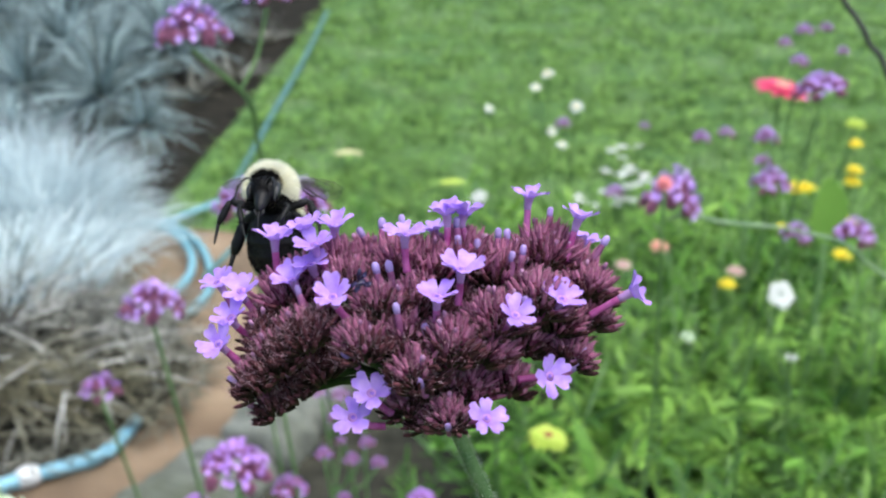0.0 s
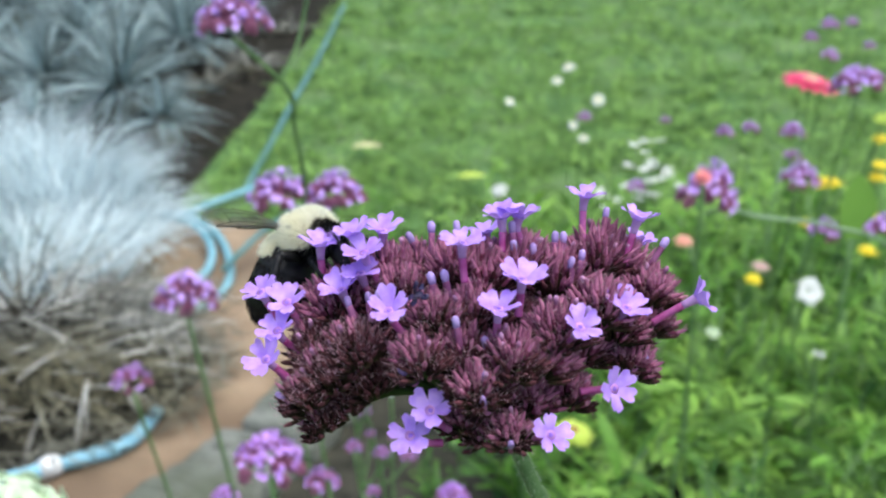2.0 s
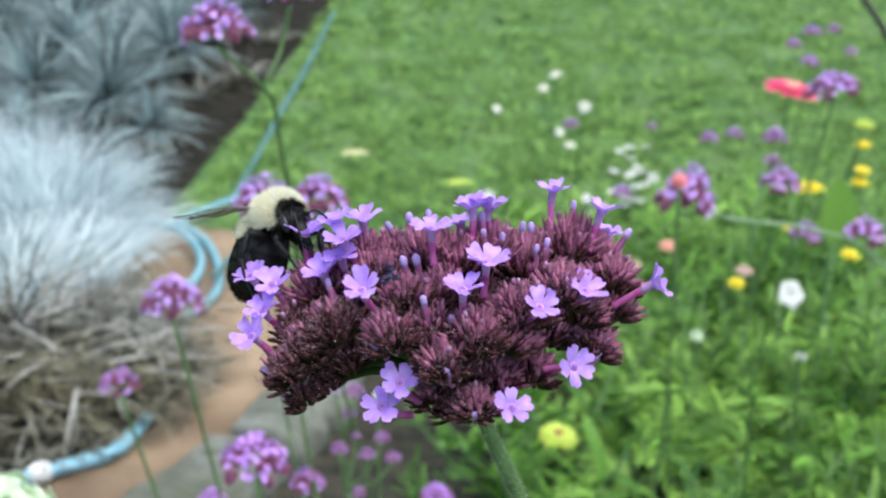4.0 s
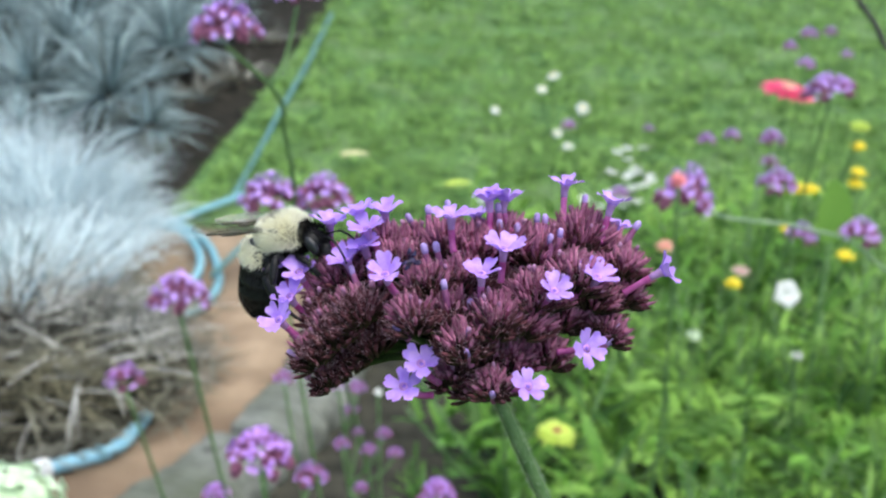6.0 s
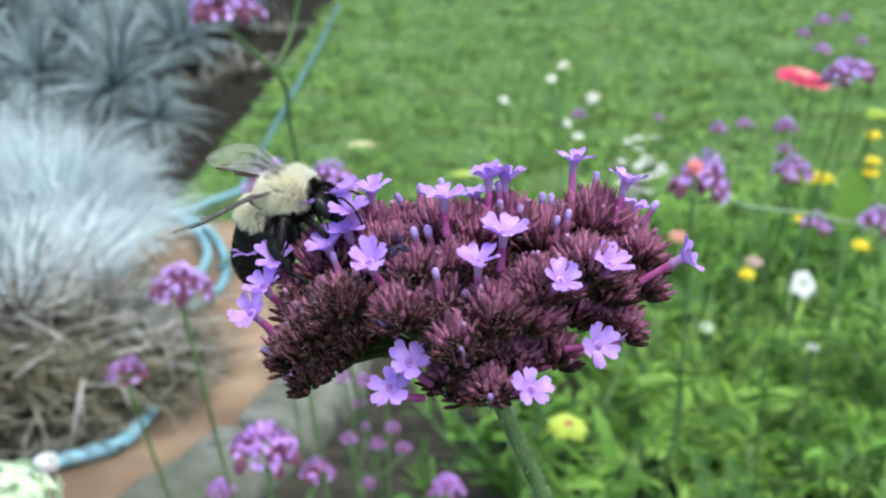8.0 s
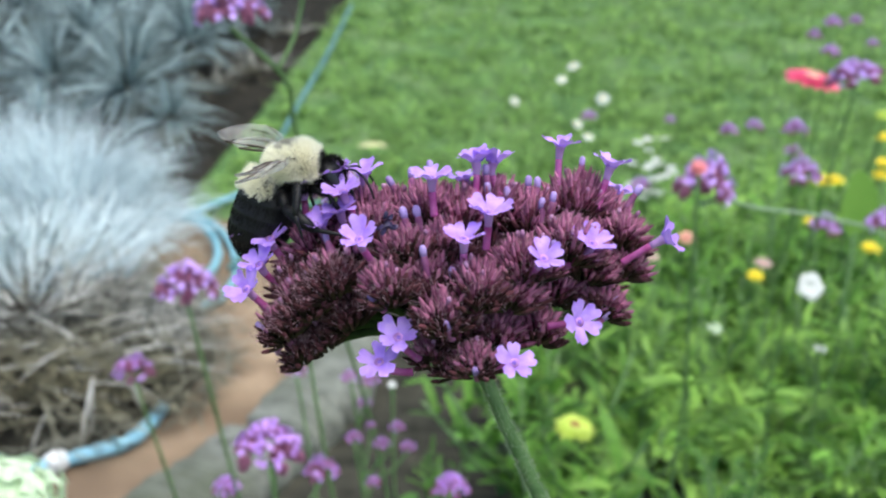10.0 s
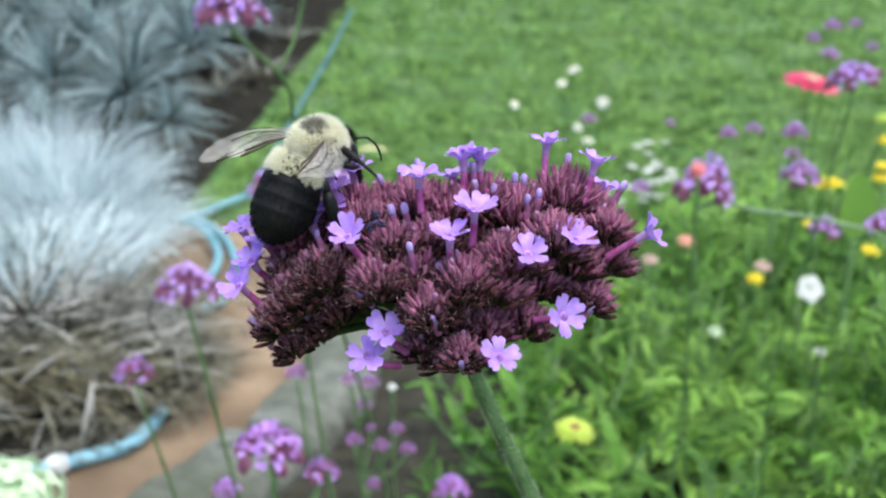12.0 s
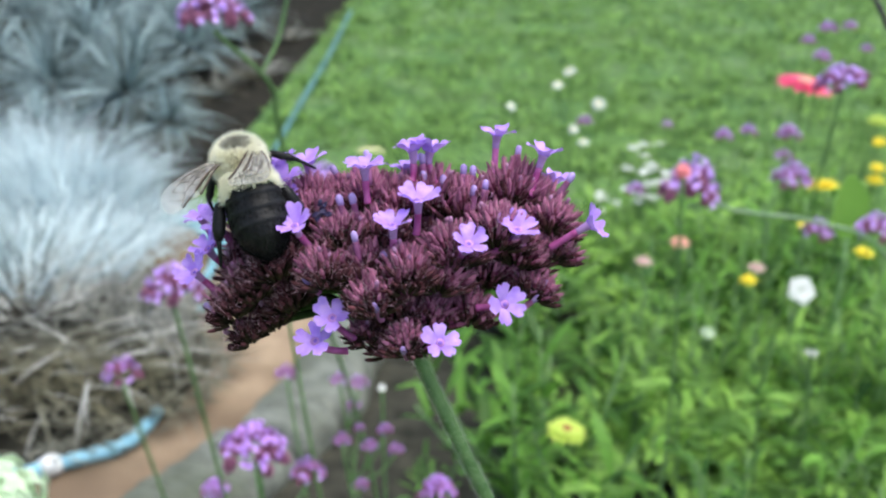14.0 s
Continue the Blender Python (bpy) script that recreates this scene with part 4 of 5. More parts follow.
    g.leaf((-0.004, -0.03, 0.385), (-0.05, -0.25, 1), (0.15, -1, 0.35), 0.085, 0.048, 0.4, 0.15, 6)
    part("leaf", g, M["leaf_c"], ob)
    # fallen leaves on the lawn
    for x, y, c, L in ((-0.238, 2.79, "fallen", 0.075), (0.026, 2.56, "lime", 0.07)):
        g = Geo()
        g.leaf((0, 0, 0.03), (1, 0.2, 0.08), (0, 0, 1), L, L * 0.55, 0.3, 0.2, 5)
        thing("fallen_leaf", "pale yellowish fallen leaf lying on the lawn", "leaf", Matrix.Translation((x - L / 2, y, 0)), "", g, M[c])


foliage()


# ------------------------------------------------------------------ the verbena with the bee (millimetres in the lists)
LEFT = [
    (-20.9, 0, -6.1, 3.1),
    (-19, 2, -9.8, 2.4),
    (-18.2, -1, -3.3, 3.5),
    (-15.2, -2, -0.4, 3.5),
    (-13.3, 1, -4.8, 3.1),
    (-11.9, 5, -2.7, 3.1),
    (-16.2, 3, -7.7, 2.8),
    (-19.7, 3, -0.5, 3.3),
]
MIDDLE = [
    (-9.6, 2, 5.6, 3.3),
    (-5.9, -3, 3.1, 3.3),
    (-7.9, -6, -1.2, 3.2),
    (-3, -4, -0.3, 3.5),
    (-1.5, -7, -4.4, 3.2),
    (2.7, -6, -1.2, 3.6),
    (1.6, -2, -6, 3.2),
    (2.7, -6, -10, 2.5),
    (-2.7, -2, -9, 2.5),
    (0.1, -2, -10.4, 2.4),
    (-1, -1, 3.6, 3.5),
]
RIGHT = [
    (6.6, -4, -1.5, 3.5),
    (5.4, -1, -6.5, 3.2),
    (8.5, -4, 1.6, 3.5),
    (10.8, 0, -6.3, 2.9),
    (14.5, -2, 4, 3.5),
    (13, 3, -1.2, 3.5),
    (17.4, 2, 1.4, 3.5),
    (19.2, 2, -3.3, 2.8),
    (21.4, 3, 5.3, 3.1),
    (21.9, 4, 1.6, 2.8),
]
REAR = [
    (0.9, 4, 7.1, 3.5),
    (5.5, 5, 8.2, 3.5),
    (-3.1, 4, 7.9, 3.2),
    (10.1, 4, 6.6, 3.5),
    (15.9, 6, 9, 3.5),
    (19.4, 7, 7.2, 3.1),
    (-10.8, 5, 7.4, 3.1),
    (-7.3, 7, 7.9, 2.9),
    (-17.4, 5, 3.6, 3.3),
    (-14.9, 7, 5.4, 3.1),
]
INNER = [
    (-6.1, 6, -1.3, 3.5),
    (-1.7, 6, 1.3, 3.5),
    (4.7, 4, 3.1, 3.5),
    (10.6, 6, 0.2, 3.5),
    (15.8, 7, -0.6, 3.2),
    (-12.9, 9, 0.1, 3.5),
    (-16.3, 7, -4.6, 3.1),
    (4.1, 6, -4.2, 3.1),
]
# throat; the way it faces; from the throat to the foot of the tube
FLORETS = [
    (-10.84, -5.3, 3.6, -0.15, -0.7, 0.65, 1.7, 2.5, -2.6),
    (1.2, -6.2, 3.7, 0, -0.5, 0.85, 0, 2, -3.6),
    (10.4, -5.8, 1.5, 0.3, -0.7, 0.6, -2.4, 2, -2.8),
    (16.4, -2.9, 3.3, 0.25, -0.6, 0.7, -3, 2.5, -2.6),
    (25.4, -0.5, 4, 0.8, -0.35, 0.45, -4.3, 1.5, -2.6),
    (14.8, -3.6, -5.9, 0.5, -0.85, 0.15, -3.2, 1.5, -0.5),
    (7, -6.1, -10.5, 0.2, -0.85, 0.4, -2.8, 2, -0.3),
    (-8.5, -4.1, -10.6, -0.2, -0.75, 0.55, 3.4, 2, -1.2),
    (-6.3, -4.7, -7.7, -0.05, -0.8, 0.5, 2.2, 2.5, -2.5),
    (13.8, 7.2, 15.9, 0.12, -0.3, 1, -0.3, -0.5, -4.8),
    (-2.5, -4, 10.9, 0, -0.42, 0.9, 0.3, 0.8, -4),
]
MORE_FLORETS = [
    (4.1, -4.5, 6.8, 0, -0.45, 0.88, -0.2, 1.2, -3.8),
    (2.9, 3, 13.5, -0.1, -0.25, 1, 0, 0, -3.6),
    (5.1, 4, 13.5, 0.15, -0.2, 1, 1, 0, -4),
    (19.8, 5, 13.1, 0.3, -0.2, 0.95, -1.5, -0.5, -4.8),
    (-24.6, -0.3, -2.3, -0.4, -0.7, 0.5, 3, 2, -3),
    (-23.4, 2, 0.7, -0.3, -0.6, 0.65, 2.2, 1.5, -2.4),
    (-25.5, 6, 4.9, -0.4, -0.5, 0.75, 2, 0, -3.4),
    (-22.3, 3, 3.9, -0.2, -0.65, 0.65, 2.4, 1.5, -3.6),
    (-13.7, 2, 7.2, -0.25, -0.4, 0.85, 1.6, 1, -2.8),
    (-14.6, 4, 11.6, -0.3, -0.15, 1, 1.5, 0.5, -4),
    (-13.3, 2, 9.6, -0.2, -0.5, 0.8, 2.4, 1, -4),
    (-16, 2, 5.3, -0.3, -0.45, 0.8, 1.5, 1, -3),
    (-11, 5, 12, -0.1, -0.35, 0.92, 2, 0, -5),
    (-18.4, 5, 10.4, 0, -0.35, 0.95, 0.3, 0.5, -4.5),
    (21.4, 11, 10, 0.2, -0.2, 0.95, -0.5, 0, -3),
    (1.6, 8, 11.6, -0.2, -0.2, 1, 0, 0, -3),
]
# tip; length; sideways lean
BUDS = [
    (-2.8, 0, 13.2, 2.5, 0),
    (-8.0, 6, 11.7, 3.5, -0.5),
    (-5.1, 7, 12.9, 3, 0),
    (-6.0, -2, 7.4, 3, -0.1),
    (-4.4, -1.5, 7.6, 1.5, 0),
    (-15.4, 1, 4.6, 2, 0),
    (-13.0, 0, 5.1, 1.5, 0),
    (-11.8, 0, 5.4, 1.5, 0.1),
    (16.7, 8, 14.5, 3.5, -0.05),
    (9.5, 4, 11.7, 3.5, 0),
    (10.7, 5, 11.6, 2, 0),
    (4.1, 3, 13.0, 3.5, 0),
    (4.3, 3, 10.8, 1.5, 0),
    (6.8, 4, 10.3, 1.5, 0),
    (12.4, 2, 9.6, 4, 0),
    (10.9, 1, 8.8, 1.5, 0),
    (23.7, 6, 10.7, 2.5, 0.5),
    (17.5, -2, 4.4, 2, 0),
    (11.8, -4, 3.5, 1.8, 0.1),
    (-3.6, -6, 2.8, 2, 0),
    (-1.2, -8, -1.7, 1.2, 0),
    (-1.5, -9, -4.5, 1, 0),
    (2.3, -8, -10.3, 1, 0),
    (-23.5, 1, -6.4, 2.5, -0.5),
    (-10.9, -6, -1.5, 1, -0.3),
    (-0.5, -5, 2.0, 1, 0),
    (15.9, 8, 12.5, 1, 0),
    (21.5, 2, -2.1, 1, 0.4),
    (20.6, 2, -4.0, 1, 0.3),
]
MM = 0.001
NECK = Vector((3.9, 0.5, -12.6)) * MM


def calyx(g, b, d, length, w, rng):
    """A ribbed tube with five teeth at its mouth."""
    a, c = basis(d)
    o = rng.uniform(0, 6.28)
    rings = []
    bend = (a * rng.uniform(-1, 1) + c * rng.uniform(-1, 1)) * length * 0.07
    tooth = rng.uniform(0.07, 0.15)
    for u, r in ((0.0, 0.5), (0.42, 0.9), (0.70, 1.0), (0.88, 0.84), (0.97, 0.26)):
        ring = []
        for k in range(10):
            long = tooth if k % 2 == 0 and u > 0.9 else -0.05 if u > 0.9 else 0.0
            ring.append(b + d * length * (u + long) + bend * math.sin(u * 3.14) + (a * math.cos(o + k * 0.62832) + c * math.sin(o + k * 0.62832)) * w * r * (1.1 if k % 2 == 0 else 0.84))
        rings.append(ring)
    g.ring_skin(rings, False)


def floret(head, p, f, foot, rng):
    """Five notched lobes, raised like a funnel, on a bent tube that runs back into the head."""
    p, f = Vector(p) * MM, Vector(f).normalized()
    foot = p + Vector(foot) * MM * 1.12
    size = rng.uniform(1.0, 1.14)
    t = Geo()
    neck = p - f * 0.0013
    path = smooth_path([p + f * 0.0001, neck, neck * 0.45 + foot * 0.55 - f * 0.0004, foot], 5)
    wide = [0.00064 - 0.00003 * i for i in range(5)] + [0.00047 - 0.000008 * i for i in range(5)] + [0.00043 + 0.00001 * i for i in range(6)]
    t.tube(path[6:], wide[6:], 9)
    ob = part("floret", t, M["tube"], head, "lilac five-lobed floret on a magenta tube")
    t = Geo()
    t.tube(path[:7], wide[:7], 9)
    part("neck", t, M["tube_top"], ob, "paler lilac neck of the tube")
    u, w = basis(f)
    o = rng.uniform(0, 6.28)
    flare = rng.uniform(0.0009, 0.0014)
    for k in range(5):
        g = Geo()
        an = o + k * 1.2566 + rng.uniform(-0.12, 0.12)
        e = u * math.cos(an) + w * math.sin(an)
        s = e.cross(f).normalized()
        curl = rng.uniform(-0.5, 0.25)
        twist = rng.uniform(-0.16, 0.16)
        L = 0.0021 * size * rng.uniform(0.86, 1.1)
        wide = rng.uniform(0.58, 0.68)
        prof = ((0.0, 0.50, 0.0), (0.25, 0.50, 0.36), (0.55, 0.68, 0.68), (0.82, 0.76, 0.90), (1.0, 0.54, 1.0))
        for q, wd, up in prof:
            for c in (-1.0, -0.5, 0.0, 0.5, 1.0):
                dent = (-0.17 * (1 - abs(c) * 2) if abs(c) < 0.5 else 0.0) if q == 1.0 else 0.0
                side = -0.12 * abs(c) ** 2 if q >= 0.82 else 0
                r = 0.0004 + L * (q + dent + side)
                lift = up * flare + curl * 0.001 * q * q + 0.00026 * c * c * q + twist * c * q * 0.002
                g.v.append(tuple(p + e * r + s * c * wd * L * wide + f * lift))
        for i in range(4):
            for j in range(4):
                a = i * 5 + j
                g.f.append((a, a + 1, a + 6, a + 5))
        part("petal", g, M["petal"], ob)
    e = Geo()
    e.tube([p - f * 0.0001, p + f * 0.00016], [0.00044, 0.00024], 8)
    part("throat", e, M["throat"], ob)


def verbena_in_bloom():
    rng = random.Random(200)
    head = thing("verbena", "broad maroon verbena head with lilac florets on a green stalk", "flower")
    one = Geo()
    calyx(one, Vector((0, 0, 0)), Vector((0, 0, 1)), 1.0, 0.115, rng)
    one = one.mesh("calyx", None, True, (M["calyx_foot_shaded"], M["calyx_one"], M["calyx_one_tip"]))
    throats = [Vector(q[:3]) * MM + Vector(q[3:6]).normalized() * 0.0008 for lst in (FLORETS, MORE_FLORETS) for q in lst]
    single = 0
    for c4 in (LEFT, MIDDLE, RIGHT, REAR, INNER):
        for x, y, z, r in c4:
            c, r = Vector((x, y + 1.2, z)) * MM, r * MM * 0.86
            axis = (c - NECK - Vector((0, 0.002, -0.004))).normalized()
            axis = (axis + Vector((0, -0.05, 0.95))).normalized()
            fr = frame_of(axis)
            g, alone, dots, old, fz = Geo(), [], Geo(), Geo(), Geo()
            n = int(145 * (r / 0.0027) ** 2)
            # share of darkened calyces, painting shade into left, inner and middle clusters
            dark_share = 0.88 if c4 in (LEFT, INNER) else 0.50 if c4 is MIDDLE else 0.22
            tall = 1.25 if c4 is REAR else 1.0
            # a short spike: spent, shade-darkened calyces spread at its foot, young ones upright at its top
            for i in range(n):
                u = (i + 0.5) / n
                th = radians(88) * (1 - u) ** 0.8 + rng.uniform(-0.12, 0.12)
                ph = i * 2.39996 + rng.uniform(-0.25, 0.25)
                ring = fr @ Vector((math.cos(ph), math.sin(ph), 0))
                out = ring * math.sin(th) + axis * math.cos(th)
                out = (out + Vector((rng.uniform(-1, 1), rng.uniform(-1, 1), rng.uniform(-0.6, 1))) * 0.17 + Vector((0, 0, 0.36))).normalized()
                length = r * rng.uniform(1.0, 1.5) * tall
                base = c + axis * r * (-1.05 + 0.65 * u) + ring * r * (0.50 * (1 - u) + 0.14)
                tip = base + out * length
                if min((tip - q).length for q in throats) < 0.0017:
                    continue
                w = rng.uniform(0.00021, 0.00031)
                for _ in range(16 if u > 0.3 else 5):
                    v = rng.uniform(0.3, 1.0) ** 0.6
                    e = Vector((rng.uniform(-1, 1), rng.uniform(-1, 1), rng.uniform(-1, 1)))
                    e = (e - out * e.dot(out)).normalized()
                    fz.hair(tip - out * length * (1 - v) + e * w * 0.85, e + out * 1.1, rng.uniform(0.00035, 0.0008), 0.00005, rng, 0.4)
                if u > 0.55 and rng.random() < 0.05:
                    dots.tube([tip - out * 0.0006, tip, tip + out * 0.0003], [0.00022, 0.00030, 0.00014], 7)
                if u < dark_share + rng.uniform(-0.18, 0.18):
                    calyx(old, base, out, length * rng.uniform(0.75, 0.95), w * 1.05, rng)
                elif single < 300 and y < -2.5 and rng.random() < 0.45:
                    single += 1
                    alone.append((base, out, length, w))
                else:
                    calyx(g, base, out, length, w, rng)
            cl = part("umbel", g.mesh("umbel", None, True, (M["calyx_foot_shaded"], M["calyx"], M["calyx_tip"])), None, head)
            cl["kind"] = "stuff"
            part("outer_calyx", old.mesh("outer_calyx", None, True, (M["calyx_foot_shaded"], M["calyx_old_shaded"], M["calyx_spent_tip_shaded"])), None, cl, "older brown-green calyces round the cluster, darkened as painted shade")["kind"] = "stuff"
            part("calyx_fuzz", fz, M["fuzz"], cl, "fine pale fuzz on the calyces")["kind"] = "stuff"
            part("unopened_bud", dots, M["dot"], cl, "pinkish tips of unopened buds")["kind"] = "stuff"
            for q, out, length, w in alone:
                ca = part("calyx", one, None, cl)
                ca.matrix_local = Matrix.Translation(q) @ frame_of(out).to_4x4() @ Matrix.Diagonal((w / 0.115, w / 0.115, length, 1))
            b = Geo()
            for i in range(16):
                a = i * 2.4
                e = fr @ Vector((math.cos(a), math.sin(a), -0.1 + 0.04 * i))
                b.leaf(c - axis * r * (0.75 - 0.03 * i) + e * r * 0.3, e + axis * 0.5, axis * -1 + e, r * 0.7, r * 0.3, -0.7, -0.2, 3)
            part("bract_cup", b, M["bract"], cl, "green bracts under the cluster")
            s = Geo()
            foot = NECK + Vector((rng.uniform(-1, 1), rng.uniform(-1, 1), 0)) * 0.0006
            s.tube(smooth_path([foot, foot * 0.5 + c * 0.5 + Vector((0, 0.007, 0.0035)), c], 4), 0.00062, 6)
            part("branch", s, M["branch"], head)
    for lst in (FLORETS, MORE_FLORETS):
        for q in lst:
            floret(head, q[:3], q[3:6], q[6:], rng)
    for x, y, z, ln, lean in BUDS:
        p = Vector((x, y, z)) * MM
        d = (p - NECK).normalized() * (0.35 if ln > 1.2 else 2.5) + Vector((lean + rng.uniform(-0.1, 0.1), rng.uniform(-0.2, 0.05), 0.8))
        d.normalize()
        p -= d * (0.0002 if ln > 1.2 else 0.0020)
        ln = (ln + 1.6) * MM
        g = Geo()
        g.tube(smooth_path([p - d * ln, p - d * ln * 0.5 + Vector((rng.uniform(-1, 1), 0, 0)) * 0.00012, p - d * 0.0008], 3), [0.00040, 0.00041, 0.00042, 0.00043, 0.00043, 0.00042, 0.00040], 9)
        ob = part("bud", g, M["bud_tube"], head, "closed bud")
        g = Geo()
        k = rng.uniform(0.85, 1.1)
        g.tube([p - d * 0.0010, p - d * 0.0005 * k, p, p + d * 0.0003, p + d * 0.00045 * k], [0.00040, 0.00046 * k, 0.00047 * k, 0.00034 * k, 0.00012], 9)
        part("bud_tip", g, M["bud"], ob, "pale lavender tip")
    # withered floret
    g = Geo()
    for _ in range(14):
        p = Vector((-7.6, -5.0, 5.4)) * MM + Vector((rng.uniform(-1, 1), rng.uniform(-0.6, 0.6), rng.uniform(-1, 1))) * 0.0007
        g.leaf(p, (rng.uniform(-1, 1), rng.uniform(-1, 0.2), rng.uniform(-1, 1)), (rng.uniform(-1, 1), -1, rng.uniform(-1, 1)), 0.0011, 0.0006, 1.8, 0.6, 3)
    part("withered_floret", g, M["withered"], head, "withered dark blue floret")["kind"] = "stuff"
    # stalk down to the bed
    g = Geo()
    line = smooth_path([NECK + Vector(q) * MM for q in ((-1.8, 0, 4), (0, 0, 0), (3.2, 1.2, -7), (6.5, 2.5, -14), (10.2, 4, -22), (20, 10, -46), (54, 42, -140), (90, 200, -500), (100, 335, -820))], 10)
    g.tube(line, [0.00090 if i > 8 else 0.0007 + 0.000025 * i for i in range(len(line))], 10)
    st = part("stem", g, M["stem"], head, "hairy ribbed green stalk")
    g = Geo()
    for _ in range(3200):
        k = rng.randint(8, 46)
        u = rng.random()
        c = line[k] * (1 - u) + line[k + 1] * u
        a, b = basis(line[k + 1] - line[k])
        w = rng.uniform(0, 6.28)
        d = a * math.cos(w) + b * math.sin(w)
        g.hair(c + d * 0.00088, d, rng.uniform(0.0003, 0.0007), 0.000032, rng)
    part("stem_fuzz", g, M["hair"], st)["kind"] = "stuff"
    return head


HEAD = verbena_in_bloom()


# ------------------------------------------------------------------ the bumblebee: forward +y, back +z
BM = 0.00100


def bee_leg(bee, pts, radii, foot_n):
    pts = [Vector(p) * BM for p in pts]
    radii = [r * BM for r in radii]
    g = Geo()
    rng = random.Random(int(abs(pts[0].x * 1e6)) + foot_n)
    for i in range(len(pts) - 2):
        a, b = pts[i], pts[i + 1]
        r = radii[i]
        g.tube([a, a * 0.75 + b * 0.25, a * 0.3 + b * 0.7, b], [r * 0.7, r, r * 1.05, r * 0.6], 8)
        for _ in range(130):
            u = rng.random()
            s, t = basis(b - a)
            w = rng.uniform(0, 6.28)
            d = s * math.cos(w) + t * math.sin(w)
            g.hair(a * (1 - u) + b * u + d * r * 0.8, d + (b - a).normalized() * 0.6, rng.uniform(0.3, 0.7) * BM, 0.06 * BM, rng)
    me = Geo()
    me.v, me.f = [tuple(Vector(v) - pts[0]) for v in g.v], g.f
    ob = part("leg", me, M["skin"], bee)
    ob.location = pts[0]
    f = Geo()
    a, b = pts[-2] - pts[0], pts[-1] - pts[0]
    f.tube([a, a * 0.7 + b * 0.3, a * 0.35 + b * 0.65, b, b + (b - a).normalized() * 0.0004], [radii[-1], radii[-1] * 0.75, radii[-1] * 0.7, radii[-1] * 0.5, 0.00005], 6)
    part("foot", f, M["skin"], ob)
    return ob


def bee_wing(bee, name, side, length, width, hinge, hind=False):
    """A membrane with veins, from the hinge backwards along -y."""
    g = Geo()
    n, rows = 20, 6
    for i in range(n + 1):
        u = i / n
        lead = 0.10 * math.sin(u * 3.14)
        w = width * (0.10 + 0.95 * math.sin(min(1, u * 0.97 + 0.02) * 3.1416 * 0.80 + 0.05) ** 1.0) * (1 if u < 0.72 else math.sqrt(max(0.01, 1 - ((u - 0.72) / 0.28) ** 2)))
        for j in range(rows + 1):
            v = j / rows
            x = lead * width + (width * 0.9 - w) * 0.35 * max(0, u - 0.6) / 0.4 + v * w
            z = 0.00018 * math.sin(v * 9 + u * 4) + 0.0002 * math.sin(u * 7)
            g.v.append((-side * (x - width * 0.25), -u * length, z))
    for i in range(n):
        for j in range(rows):
            a = i * (rows + 1) + j
            g.f.append((a, a + 1, a + rows + 2, a + rows + 1))
    ob = part(name, g, M["wing"], bee, "clear smoky membrane wing")
    ob.location = Vector(hinge) * BM
    v = Geo()
    r = 0.000045
    vv = lambda u, q: Vector(g.v[int(round(u * n)) * (rows + 1) + int(round(q * rows))]) + Vector((0, 0, 0.00006))
    for line, k in (([(0, 0), (0.3, 0), (0.6, 0), (0.85, 0)], 3.2), ([(0, 0.3), (0.3, 0.3), (0.55, 0.34), (0.8, 0.17)], 1.3), ([(0.1, 0.5), (0.4, 0.67), (0.65, 0.67)], 1.0), ([(0.0, 0.5), (0.25, 0.83), (0.5, 1.0)], 1.0), ([(0.4, 0.3), (0.5, 0.67)], 0.9), ([(0.6, 0.34), (0.64, 0.67)], 0.9), ([(0.72, 0.17), (0.78, 0.67)], 0.8), ([(0.3, 0.3), (0.33, 0.67)], 0.8)):
        v.tube(smooth_path([vv(*p) for p in line], 3), r * k, 5)
    part("venation", v, M["vein"], ob)
    return ob


